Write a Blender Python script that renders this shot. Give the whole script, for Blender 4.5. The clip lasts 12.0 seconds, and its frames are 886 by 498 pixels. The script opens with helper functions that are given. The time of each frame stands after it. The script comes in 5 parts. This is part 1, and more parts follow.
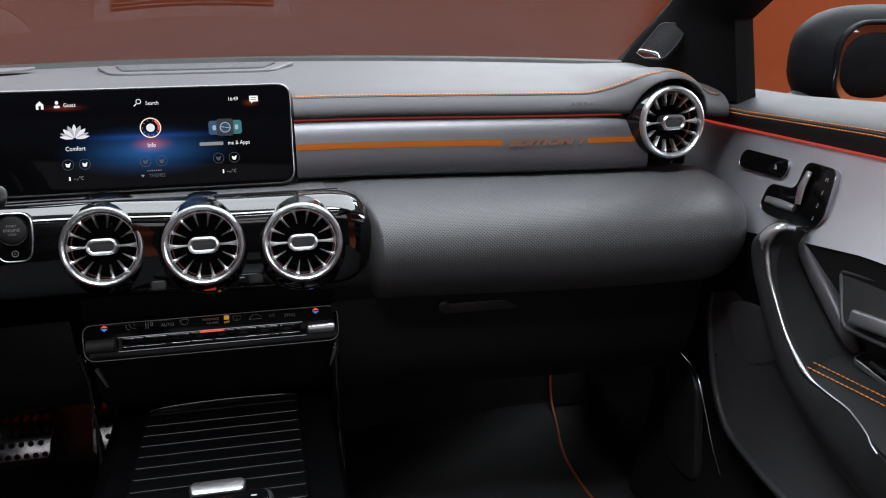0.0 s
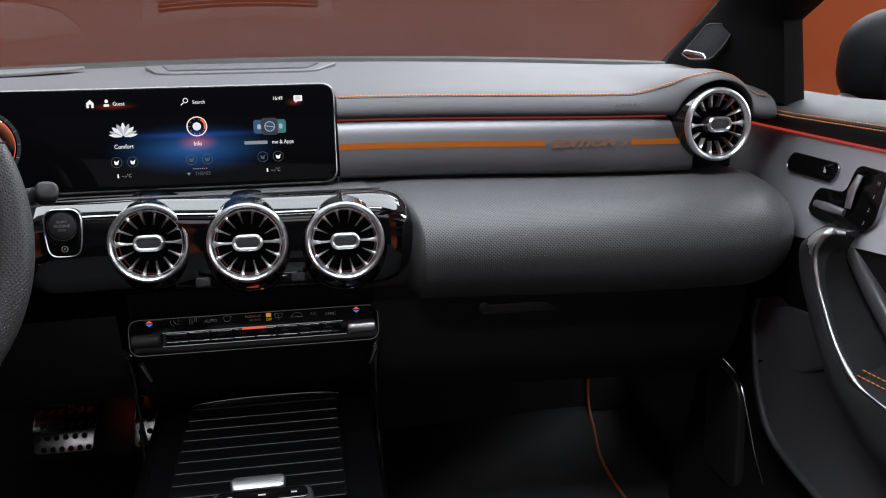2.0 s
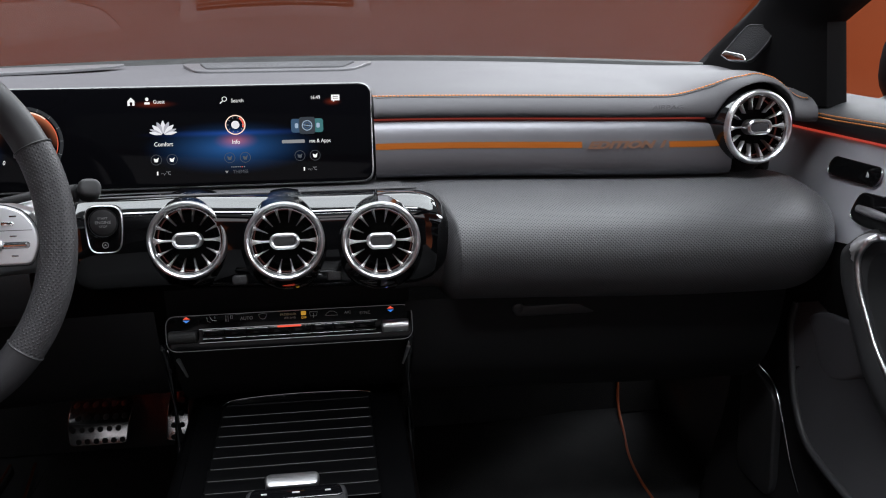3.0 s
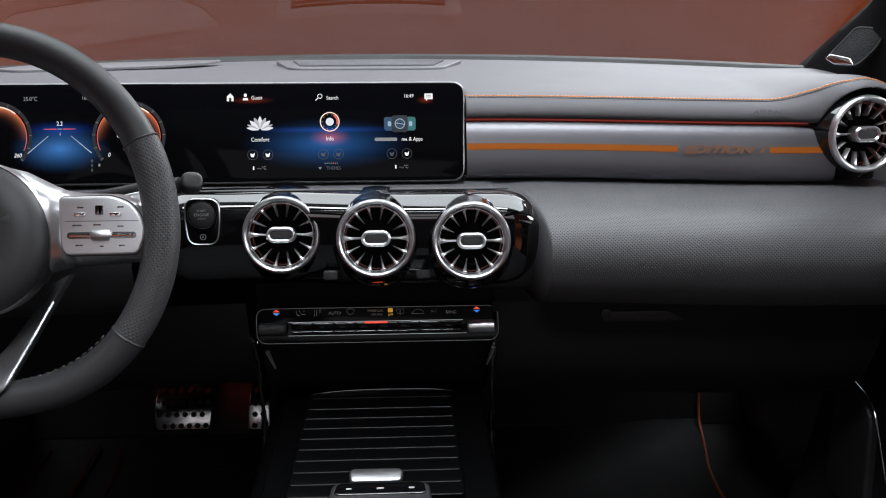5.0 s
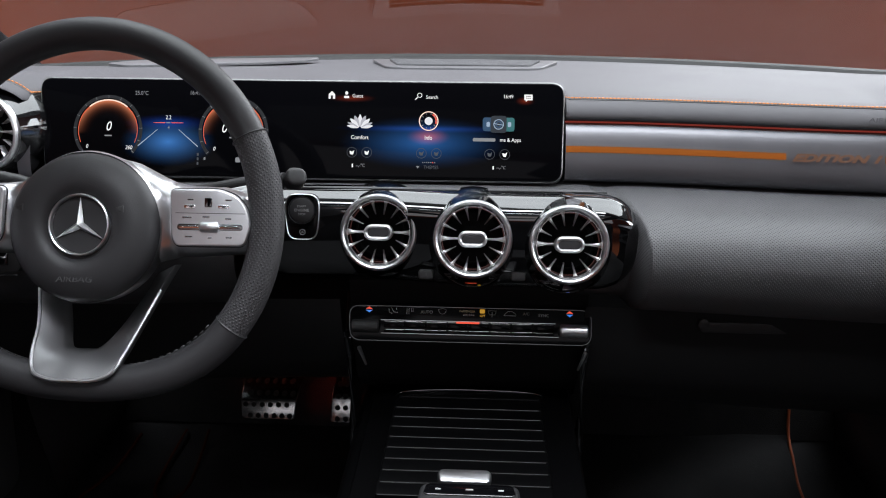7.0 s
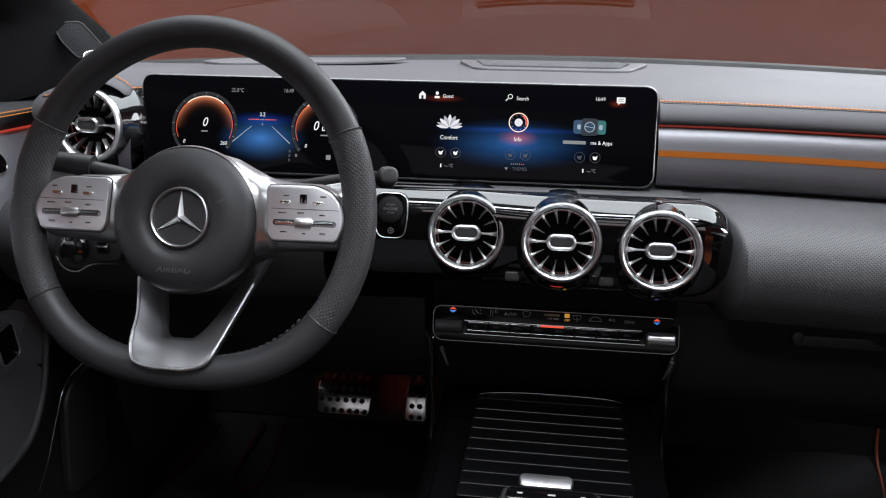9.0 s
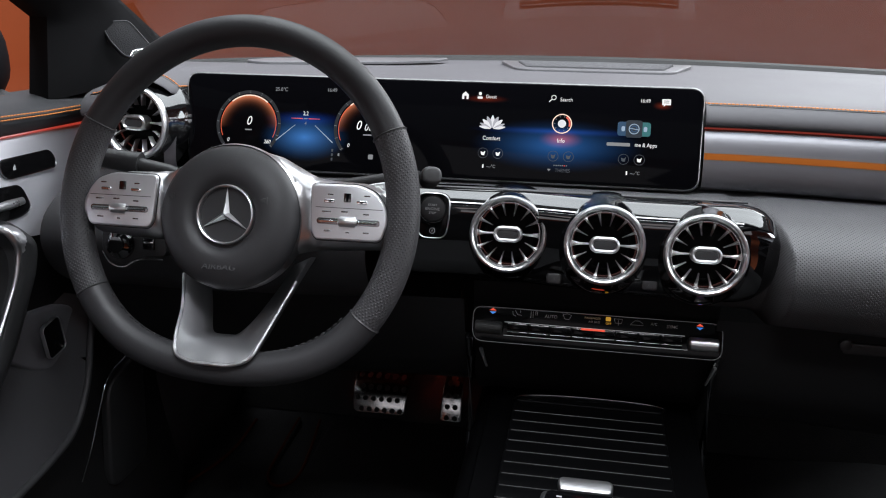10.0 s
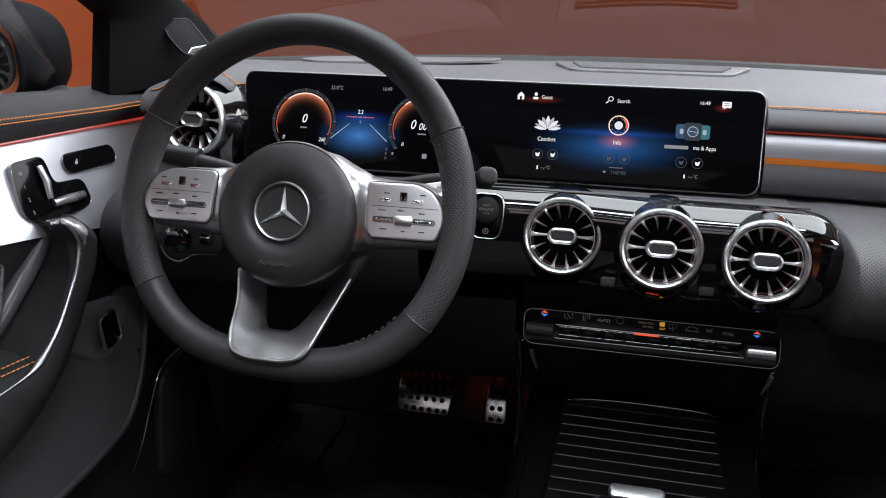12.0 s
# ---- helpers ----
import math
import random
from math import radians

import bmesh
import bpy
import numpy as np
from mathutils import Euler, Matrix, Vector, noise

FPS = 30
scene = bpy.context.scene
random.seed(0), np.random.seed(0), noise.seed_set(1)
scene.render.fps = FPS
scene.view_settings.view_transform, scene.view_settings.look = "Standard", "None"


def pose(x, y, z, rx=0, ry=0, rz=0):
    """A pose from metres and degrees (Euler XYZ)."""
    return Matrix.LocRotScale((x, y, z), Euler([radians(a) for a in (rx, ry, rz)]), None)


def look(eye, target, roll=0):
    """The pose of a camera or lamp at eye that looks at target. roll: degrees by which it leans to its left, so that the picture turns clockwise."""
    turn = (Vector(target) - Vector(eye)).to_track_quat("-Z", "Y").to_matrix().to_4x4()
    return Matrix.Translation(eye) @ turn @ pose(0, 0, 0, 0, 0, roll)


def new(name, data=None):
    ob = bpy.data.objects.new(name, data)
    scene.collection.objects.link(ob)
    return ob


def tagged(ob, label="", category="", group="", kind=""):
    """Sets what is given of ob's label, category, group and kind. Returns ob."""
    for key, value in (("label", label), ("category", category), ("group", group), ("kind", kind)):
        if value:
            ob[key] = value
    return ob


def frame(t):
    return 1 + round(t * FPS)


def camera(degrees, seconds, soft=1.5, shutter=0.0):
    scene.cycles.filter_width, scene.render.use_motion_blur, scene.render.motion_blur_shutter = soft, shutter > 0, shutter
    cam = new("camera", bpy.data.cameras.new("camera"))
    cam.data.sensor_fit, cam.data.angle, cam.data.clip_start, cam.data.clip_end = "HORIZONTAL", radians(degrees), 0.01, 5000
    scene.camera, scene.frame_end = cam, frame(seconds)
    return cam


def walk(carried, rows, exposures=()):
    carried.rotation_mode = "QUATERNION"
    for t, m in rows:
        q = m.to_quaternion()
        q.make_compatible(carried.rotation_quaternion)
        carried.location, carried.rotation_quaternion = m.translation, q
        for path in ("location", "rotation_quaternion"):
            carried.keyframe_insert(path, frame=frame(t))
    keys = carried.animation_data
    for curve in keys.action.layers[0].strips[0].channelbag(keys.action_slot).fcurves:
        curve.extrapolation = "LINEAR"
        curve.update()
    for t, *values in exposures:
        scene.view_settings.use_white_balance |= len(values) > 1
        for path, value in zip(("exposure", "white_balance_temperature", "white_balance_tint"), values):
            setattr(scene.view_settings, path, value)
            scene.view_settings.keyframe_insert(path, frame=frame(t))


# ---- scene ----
cam = camera(57.0, 12.0, soft=1.1)
PATH = [
    (0, (0.076, -0.862, 0.932), (0.475, 0.969, 0.234), 0.2),
    (0.5, (0.076, -0.862, 0.932), (0.467, 0.971, 0.234), 0.1),
    (1, (0.075, -0.861, 0.933), (0.447, 0.975, 0.233), 0.1),
    (1.5, (0.071, -0.861, 0.931), (0.42, 0.981, 0.236), 0.0),
    (2, (0.069, -0.86, 0.93), (0.384, 0.989, 0.236), 0.0),
    (2.5, (0.063, -0.859, 0.93), (0.349, 0.995, 0.236), 0.1),
    (3, (0.058, -0.856, 0.933), (0.311, 1.001, 0.233), 0.1),
    (5, (0.035, -0.849, 0.934), (0.12, 1.021, 0.23), 0.1),
    (5.5, (0.028, -0.848, 0.934), (0.065, 1.024, 0.23), 0.2),
    (6, (0.021, -0.847, 0.935), (0.016, 1.025, 0.229), 0.2),
    (6.5, (0.015, -0.845, 0.934), (-0.033, 1.026, 0.23), 0.2),
    (7, (0.008, -0.844, 0.934), (-0.083, 1.025, 0.229), 0.2),
    (9, (-0.016, -0.844, 0.933), (-0.268, 1.012, 0.23), 0.2),
    (9.5, (-0.021, -0.844, 0.934), (-0.31, 1.006, 0.229), 0.2),
    (10, (-0.027, -0.844, 0.932), (-0.356, 1.0, 0.231), 0.2),
    (10.5, (-0.034, -0.844, 0.932), (-0.401, 0.992, 0.23), 0.2),
    (11, (-0.038, -0.844, 0.932), (-0.439, 0.985, 0.23), 0.2),
    (11.5, (-0.041, -0.844, 0.931), (-0.463, 0.981, 0.23), 0.2),
    (12, (-0.042, -0.844, 0.931), (-0.467, 0.98, 0.23), 0.3),
]
walk(cam, [(t, look(eye, target, roll)) for t, eye, target, roll in PATH])

# ---- world and studio lights ----
world = bpy.data.worlds.new("studio_air")
scene.world = world
world.use_nodes = True
world.node_tree.nodes["Background"].inputs[0].default_value = (0.9, 0.95, 1.0, 1)
world.node_tree.nodes["Background"].inputs[1].default_value = 0.16
scene.view_settings.exposure = 0.1


def softbox(name, eye, target, w, h, watts, colour=(1, 1, 1), spread=180):
    lamp = bpy.data.lights.new(name, "AREA")
    lamp.shape, lamp.size, lamp.size_y, lamp.energy, lamp.color = "RECTANGLE", w, h, watts, colour
    lamp.spread = radians(spread)
    ob = new(name, lamp)
    ob.matrix_world = look(eye, target)
    return ob


softbox("softbox_overhead", (0.25, 0.9, 3.0), (0.15, 0.25, 0.7), 4.2, 1.8, 142, (0.90, 0.94, 1.0))
softbox("softbox_roof", (0.0, -0.75, 2.6), (0.0, -0.3, 0.6), 1.6, 1.2, 140, (0.90, 0.94, 1.0))
softbox("softbox_rear", (0.0, -4.6, 2.15), (0.0, 0.0, 0.7), 4.4, 1.7, 20, (0.90, 0.94, 1.0))
softbox("softbox_front_passenger_side", (1.8, 2.8, 2.4), (-0.6, 0.0, 0.65), 2.6, 1.5, 150, (0.90, 0.94, 1.0))
softbox("softbox_passenger_side", (3.3, -0.25, 1.75), (-0.6, 0.0, 0.68), 1.8, 1.1, 70, (0.90, 0.94, 1.0))
softbox("softbox_front_driver_side", (-1.8, 3.1, 1.95), (0.6, 0.0, 0.65), 2.0, 1.4, 7, (0.88, 0.88, 1.0))
softbox("backdrop_wash", (0.0, 6.0, 4.6), (0.0, 9.5, -0.3), 5.0, 1.0, 38, (1.0, 0.86, 0.74))
for sx in (-1, 1):
    softbox("backdrop_side_wash", (sx * 6.6, 4.2, 4.4), (sx * 8.6, 7.4, -0.2), 3.0, 1.0, 150, (1.0, 0.84, 0.70))

# ---- materials ----


def mat(name, colour, rough=0.5, metal=0.0, grain=0.0, bump=0.0, bump_scale=900.0, vary=0.15, coat=0.0, spec=0.5, emit=None, power=0.0):
    m = bpy.data.materials.new(name)
    m.use_nodes = True
    t = m.node_tree
    b = t.nodes["Principled BSDF"]
    b.inputs["Base Color"].default_value = (*colour, 1)
    b.inputs["Roughness"].default_value = rough
    b.inputs["Metallic"].default_value = metal
    b.inputs["Coat Weight"].default_value = coat
    b.inputs["Specular IOR Level"].default_value = spec
    geo = t.nodes.new("ShaderNodeTexCoord")
    if vary > 0:
        n = t.nodes.new("ShaderNodeTexNoise")
        n.inputs["Scale"].default_value = 14.0
        n.inputs["Detail"].default_value = 6.0
        t.links.new(geo.outputs["Object"], n.inputs["Vector"])
        r = t.nodes.new("ShaderNodeMapRange")
        r.inputs["To Min"].default_value = max(0.02, rough * (1 - vary))
        r.inputs["To Max"].default_value = min(1.0, rough * (1 + vary))
        t.links.new(n.outputs["Fac"], r.inputs["Value"])
        t.links.new(r.outputs["Result"], b.inputs["Roughness"])
        mix = t.nodes.new("ShaderNodeMix")
        mix.data_type = "RGBA"
        mix.inputs["A"].default_value = (*[c * (1 - grain) for c in colour], 1)
        mix.inputs["B"].default_value = (*[min(1, c * (1 + grain)) for c in colour], 1)
        t.links.new(n.outputs["Fac"], mix.inputs["Factor"])
        t.links.new(mix.outputs["Result"], b.inputs["Base Color"])
    if bump > 0:
        v = t.nodes.new("ShaderNodeTexVoronoi")
        v.inputs["Scale"].default_value = bump_scale
        t.links.new(geo.outputs["Object"], v.inputs["Vector"])
        bp = t.nodes.new("ShaderNodeBump")
        bp.inputs["Strength"].default_value = bump
        bp.inputs["Distance"].default_value = 0.0006
        t.links.new(v.outputs["Distance"], bp.inputs["Height"])
        t.links.new(bp.outputs["Normal"], b.inputs["Normal"])
    if emit:
        b.inputs["Emission Color"].default_value = (*emit, 1)
        b.inputs["Emission Strength"].default_value = power
    return m


def perforated(name, colour, rough, pitch):
    """Leather with rows of small punched holes, laid out along the surface."""
    m = mat(name, colour, rough, grain=0.12, vary=0.1)
    t = m.node_tree
    b = t.nodes["Principled BSDF"]
    uv = t.nodes.new("ShaderNodeUVMap")
    uv.uv_map = "UVMap"
    mp = t.nodes.new("ShaderNodeMapping")
    mp.inputs["Rotation"].default_value = (0, 0, radians(45))
    mp.inputs["Scale"].default_value = (1 / pitch, 1 / pitch, 1)
    t.links.new(uv.outputs["UV"], mp.inputs["Vector"])
    v = t.nodes.new("ShaderNodeTexVoronoi")
    v.voronoi_dimensions = "2D"
    v.inputs["Scale"].default_value = 1.0
    v.inputs["Randomness"].default_value = 0.0
    t.links.new(mp.outputs["Vector"], v.inputs["Vector"])
    r = t.nodes.new("ShaderNodeMapRange")
    r.inputs["From Min"].default_value, r.inputs["From Max"].default_value = 0.16, 0.32
    t.links.new(v.outputs["Distance"], r.inputs["Value"])
    mix = t.nodes.new("ShaderNodeMix")
    mix.data_type = "RGBA"
    mix.inputs["A"].default_value = (0.016, 0.016, 0.017, 1)
    old = b.inputs["Base Color"].links[0].from_socket
    t.links.new(old, mix.inputs["B"])
    t.links.new(r.outputs["Result"], mix.inputs["Factor"])
    t.links.new(mix.outputs["Result"], b.inputs["Base Color"])
    bp = t.nodes.new("ShaderNodeBump")
    bp.inputs["Strength"].default_value = 0.7
    bp.inputs["Distance"].default_value = 0.0008
    t.links.new(r.outputs["Result"], bp.inputs["Height"])
    t.links.new(bp.outputs["Normal"], b.inputs["Normal"])
    return m


def brushed(name, colour, rough, scale=(6, 900, 900), depth=0.12):
    m = mat(name, colour, rough, metal=1.0, vary=0.12, grain=0.06)
    t = m.node_tree
    b = t.nodes["Principled BSDF"]
    geo = t.nodes.new("ShaderNodeTexCoord")
    mp = t.nodes.new("ShaderNodeMapping")
    mp.inputs["Scale"].default_value = scale
    n = t.nodes.new("ShaderNodeTexNoise")
    n.inputs["Scale"].default_value = 1.0
    n.inputs["Detail"].default_value = 4.0
    t.links.new(geo.outputs["Object"], mp.inputs["Vector"])
    t.links.new(mp.outputs["Vector"], n.inputs["Vector"])
    bp = t.nodes.new("ShaderNodeBump")
    bp.inputs["Strength"].default_value = depth
    bp.inputs["Distance"].default_value = 0.0003
    t.links.new(n.outputs["Fac"], bp.inputs["Height"])
    t.links.new(bp.outputs["Normal"], b.inputs["Normal"])
    return m


def glow(name, colour, power):
    m = bpy.data.materials.new(name)
    m.use_nodes = True
    b = m.node_tree.nodes["Principled BSDF"]
    b.inputs["Base Color"].default_value = (0.01, 0.01, 0.01, 1)
    b.inputs["Roughness"].default_value = 0.3
    b.inputs["Emission Color"].default_value = (*colour, 1)
    b.inputs["Emission Strength"].default_value = power
    return m


def pane_glass(name, tint=(1, 1, 1), gloss=1.0):
    m = bpy.data.materials.new(name)
    m.use_nodes = True
    t = m.node_tree
    t.nodes.remove(t.nodes["Principled BSDF"])
    fr = t.nodes.new("ShaderNodeFresnel")
    fr.inputs["IOR"].default_value = 1.5
    mul = t.nodes.new("ShaderNodeMath")
    mul.operation = "MULTIPLY"
    mul.inputs[1].default_value = gloss
    tr = t.nodes.new("ShaderNodeBsdfTransparent")
    tr.inputs["Color"].default_value = (*tint, 1)
    gl = t.nodes.new("ShaderNodeBsdfGlossy")
    gl.inputs["Roughness"].default_value = 0.02
    mx = t.nodes.new("ShaderNodeMixShader")
    t.links.new(fr.outputs["Fac"], mul.inputs[0])
    t.links.new(mul.outputs["Value"], mx.inputs["Fac"])
    t.links.new(tr.outputs["BSDF"], mx.inputs[1])
    t.links.new(gl.outputs["BSDF"], mx.inputs[2])
    t.links.new(mx.outputs["Shader"], t.nodes["Material Output"].inputs["Surface"])
    return m


DASH = mat("dash_leather", (0.074, 0.072, 0.077), 0.62, grain=0.12, bump=0.25, bump_scale=1100, spec=0.25)
PAD = perforated("perforated_leather", (0.088, 0.088, 0.092), 0.40, 0.0029)
GRIP = perforated("perforated_grip", (0.03, 0.029, 0.031), 0.5, 0.0030)
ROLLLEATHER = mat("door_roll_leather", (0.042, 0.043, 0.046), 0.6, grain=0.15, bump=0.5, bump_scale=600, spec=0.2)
LEATHER = mat("black_leather", (0.017, 0.017, 0.018), 0.52, grain=0.15, bump=0.4, bump_scale=700, spec=0.12)
RIM = mat("rim_leather", (0.019, 0.0185, 0.020), 0.46, grain=0.12, bump=0.15, bump_scale=1300, spec=0.4)
HUB = mat("airbag_cover", (0.019, 0.0185, 0.020), 0.52, grain=0.1, bump=0.15, bump_scale=1600, spec=0.4)
PLASTIC = mat("black_plastic", (0.019, 0.019, 0.020), 0.45, grain=0.2, bump=0.2, bump_scale=1300)
SOFT = mat("soft_black_plastic", (0.028, 0.028, 0.030), 0.5, grain=0.2, bump=0.3, bump_scale=1000)
FRAMEEDGE = mat("dark_satin_frame", (0.22, 0.22, 0.22), 0.35, metal=1.0, vary=0.1)
GLOSS = mat("piano_black", (0.0025, 0.0025, 0.003), 0.045, vary=0.2, coat=1.0, spec=0.8)
TRAY = mat("console_black", (0.0018, 0.0018, 0.002), 0.35, vary=0.2, spec=0.05)
DEEP = mat("deep_black_plastic", (0.014, 0.014, 0.0145), 0.5, grain=0.2, bump=0.1, spec=0.08)
SCREEN = mat("screen_glass", (0.0015, 0.0015, 0.002), 0.05, vary=0.1, spec=0.06)
CLIMATEBLACK = mat("climate_black", (0.003, 0.003, 0.0033), 0.10, vary=0.2, spec=0.12)
CHROME = mat("chrome", (0.82, 0.82, 0.83), 0.12, metal=1.0, vary=0.2)
SATIN = mat("satin_chrome", (0.66, 0.66, 0.67), 0.31, metal=1.0, vary=0.12)
RINGMETAL = mat("vent_ring_metal", (0.78, 0.78, 0.79), 0.30, metal=1.0, vary=0.1)
CUPBLACK = mat("vent_bowl_black", (0.003, 0.003, 0.003), 0.7, spec=0.1)
BLADE = mat("vent_blade_silver", (0.66, 0.65, 0.65), 0.30, metal=0.8, vary=0.1)
DARKCHROME = mat("dark_chrome", (0.25, 0.25, 0.26), 0.2, metal=1.0)
TRIM = brushed("brushed_dark_aluminium", (0.16, 0.157, 0.168), 0.46)
PANELMETAL = brushed("satin_door_trim", (0.66, 0.66, 0.70), 0.52, (900, 5, 900), 0.1)
SWITCHMETAL = mat("switch_silver", (0.66, 0.66, 0.68), 0.34, metal=0.85, vary=0.08)
STEEL = mat("pedal_steel", (0.6, 0.6, 0.6), 0.2, metal=1.0)
SHELLBLACK = mat("mirror_shell_black", (0.004, 0.0042, 0.005), 0.6, spec=0.05)
LEVERGREY = mat("satin_grey_switch", (0.46, 0.46, 0.48), 0.28, metal=0.9, vary=0.1)
POCKET = mat("smooth_pocket_plastic", (0.050, 0.049, 0.053), 0.34, grain=0.1)
RUBBER = mat("black_rubber", (0.008, 0.008, 0.008), 0.7)
ORANGE = mat("orange_paint", (0.24, 0.064, 0.006), 0.6, grain=0.08, spec=0.1)
THREAD = mat("orange_thread", (0.62, 0.20, 0.04), 0.7, grain=0.15)
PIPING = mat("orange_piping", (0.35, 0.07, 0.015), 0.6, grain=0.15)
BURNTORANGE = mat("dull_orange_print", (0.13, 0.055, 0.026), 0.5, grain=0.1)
# PIPING again for the driver's mat, darkened to put footwell shade into its colour
SHADEDPIPING = mat("shaded_orange_piping", (0.08, 0.014, 0.006), 0.8, grain=0.15, spec=0.1)
CARPET = mat("black_carpet", (0.032, 0.032, 0.033), 0.95, grain=0.4, bump=0.9, bump_scale=500, spec=0.1)
HEADLINER = mat("dark_headliner", (0.007, 0.007, 0.0075), 0.8, grain=0.15, spec=0.06)
STUDIO = mat("orange_studio_paint", (0.36, 0.085, 0.026), 0.75, grain=0.05, vary=0.05)
MAPGREY = mat("smooth_grey_pocket_panel", (0.085, 0.083, 0.089), 0.38, grain=0.08)
VENTGLOW = glow("vent_ambient_led", (1.0, 0.25, 0.2), 0.03)
SPOKEFACE = brushed("spoke_grey_metal", (0.36, 0.36, 0.37), 0.36, (900, 6, 900), 0.06)
COVERGREY = mat("speaker_cover_grey", (0.095, 0.095, 0.10), 0.34, grain=0.1, bump=0.2, bump_scale=1500, spec=0.3)
SLOT = mat("demister_slot_black", (0.004, 0.004, 0.004), 0.7, spec=0.1)
LED = glow("ambient_led", (1.0, 0.10, 0.06), 0.35)
LEDDIM = glow("ambient_led_dim", (1.0, 0.14, 0.10), 0.16)
WHITE = glow("screen_white", (1, 1, 1), 0.85)
GREYTXT = glow("screen_grey", (0.6, 0.62, 0.66), 0.35)
DIM = glow("screen_dim", (0.4, 0.45, 0.55), 0.12)
LEGEND = mat("printed_legend", (0.34, 0.34, 0.34), 0.6)
AMBER = glow("amber_lamp", (1.0, 0.50, 0.03), 0.4)
RED = glow("red_lamp", (1.0, 0.10, 0.05), 0.8)
BLUE = glow("blue_lamp", (0.05, 0.3, 1.0), 0.6)
WINDSCREEN = pane_glass("windscreen_glass", (0.78, 0.80, 0.79), 2.1)
SIDEGLASS = pane_glass("side_glass", (0.92, 0.94, 0.93), 0.15)
MIRROR = mat("mirror_glass", (0.8, 0.82, 0.84), 0.02, metal=1.0, vary=0.0)

# ---- mesh helpers ----


def axes(o, u, v):
    """A frame at o with its x along u, its y near v."""
    u = Vector(u).normalized()
    n = u.cross(Vector(v)).normalized()
    v = n.cross(u)
    return Matrix(((u.x, v.x, n.x, o[0]), (u.y, v.y, n.y, o[1]), (u.z, v.z, n.z, o[2]), (0, 0, 0, 1)))


def thing(name, m=None, label="", category="", group="", kind=""):
    ob = new(name)
    ob.empty_display_size = 0.02
    m = m or Matrix()
    ob.matrix_world = m
    return tagged(ob, label, category, group, kind)


def part(name, bm, material, parent=None, label="", sharp=38):
    me = bpy.data.meshes.new(name)
    bm.normal_update()
    bm.to_mesh(me)
    bm.free()
    me.materials.append(material)
    me.polygons.foreach_set("use_smooth", [True] * len(me.polygons))
    me.set_sharp_from_angle(angle=radians(sharp))
    ob = new(name, me)
    if parent:
        ob.parent = parent
    if label:
        ob["label"] = label
    return ob


def mk(verts, faces):
    bm = bmesh.new()
    vs = [bm.verts.new(v) for v in verts]
    for f in faces:
        if len(set(f)) > 2:
            bm.faces.new([vs[i] for i in f])
    return bm


def merged(*bms):
    out = bmesh.new()
    for bm in bms:
        me = bpy.data.meshes.new("tmp")
        bm.to_mesh(me)
        bm.free()
        out.from_mesh(me)
        bpy.data.meshes.remove(me)
    return out


def moved(bm, m):
    bm.transform(m)
    if m.determinant() < 0:
        bmesh.ops.reverse_faces(bm, faces=bm.faces[:])
    return bm


def flipped(bm):
    bmesh.ops.reverse_faces(bm, faces=bm.faces[:])
    return bm


def sheet(f, nu, nv, cu=False, cv=False, thick=0.0):
    """A surface f(u, v), u and v from 0 to 1, with a UV map in metres."""
    bm = bmesh.new()
    mu, mv = (nu if cu else nu + 1), (nv if cv else nv + 1)
    rows = [[Vector(f(i / nu, j / nv)) for j in range(nv + 1)] for i in range(nu + 1)]
    au, av = [0.0], [0.0]
    mid, midu = nv // 2, nu // 2
    for i in range(nu):
        au.append(au[-1] + (rows[i + 1][mid] - rows[i][mid]).length)
    for j in range(nv):
        av.append(av[-1] + (rows[midu][j + 1] - rows[midu][j]).length)
    vs = [[bm.verts.new(rows[i][j]) for j in range(mv)] for i in range(mu)]
    uv = bm.loops.layers.uv.new("UVMap")
    for i in range(nu):
        for j in range(nv):
            c = [(i, j), (i + 1, j), (i + 1, j + 1), (i, j + 1)]
            face = bm.faces.new([vs[a % mu][b % mv] for a, b in c])
            for loop, (a, b) in zip(face.loops, c):
                loop[uv].uv = (au[a], av[b])
    if thick:
        bm.normal_update()
        bmesh.ops.solidify(bm, geom=bm.faces[:], thickness=thick)
    return bm


def smooth_line(pts, n):
    """n + 1 points on a smooth line through pts (Catmull-Rom)."""
    p = [Vector(q) for q in pts]
    p = [2 * p[0] - p[1]] + p + [2 * p[-1] - p[-2]]
    out = []
    for k in range(n + 1):
        s = k / n * (len(p) - 3)
        i = min(int(s), len(p) - 4)
        t = s - i
        a, b, c, d = p[i:i + 4]
        out.append(0.5 * (2 * b + (c - a) * t + (2 * a - 5 * b + 4 * c - d) * t * t + (3 * b - a - 3 * c + d) * t ** 3))
    return out


def ease(a, b, x):
    t = min(1.0, max(0.0, (x - a) / (b - a)))
    return t * t * (3 - 2 * t)


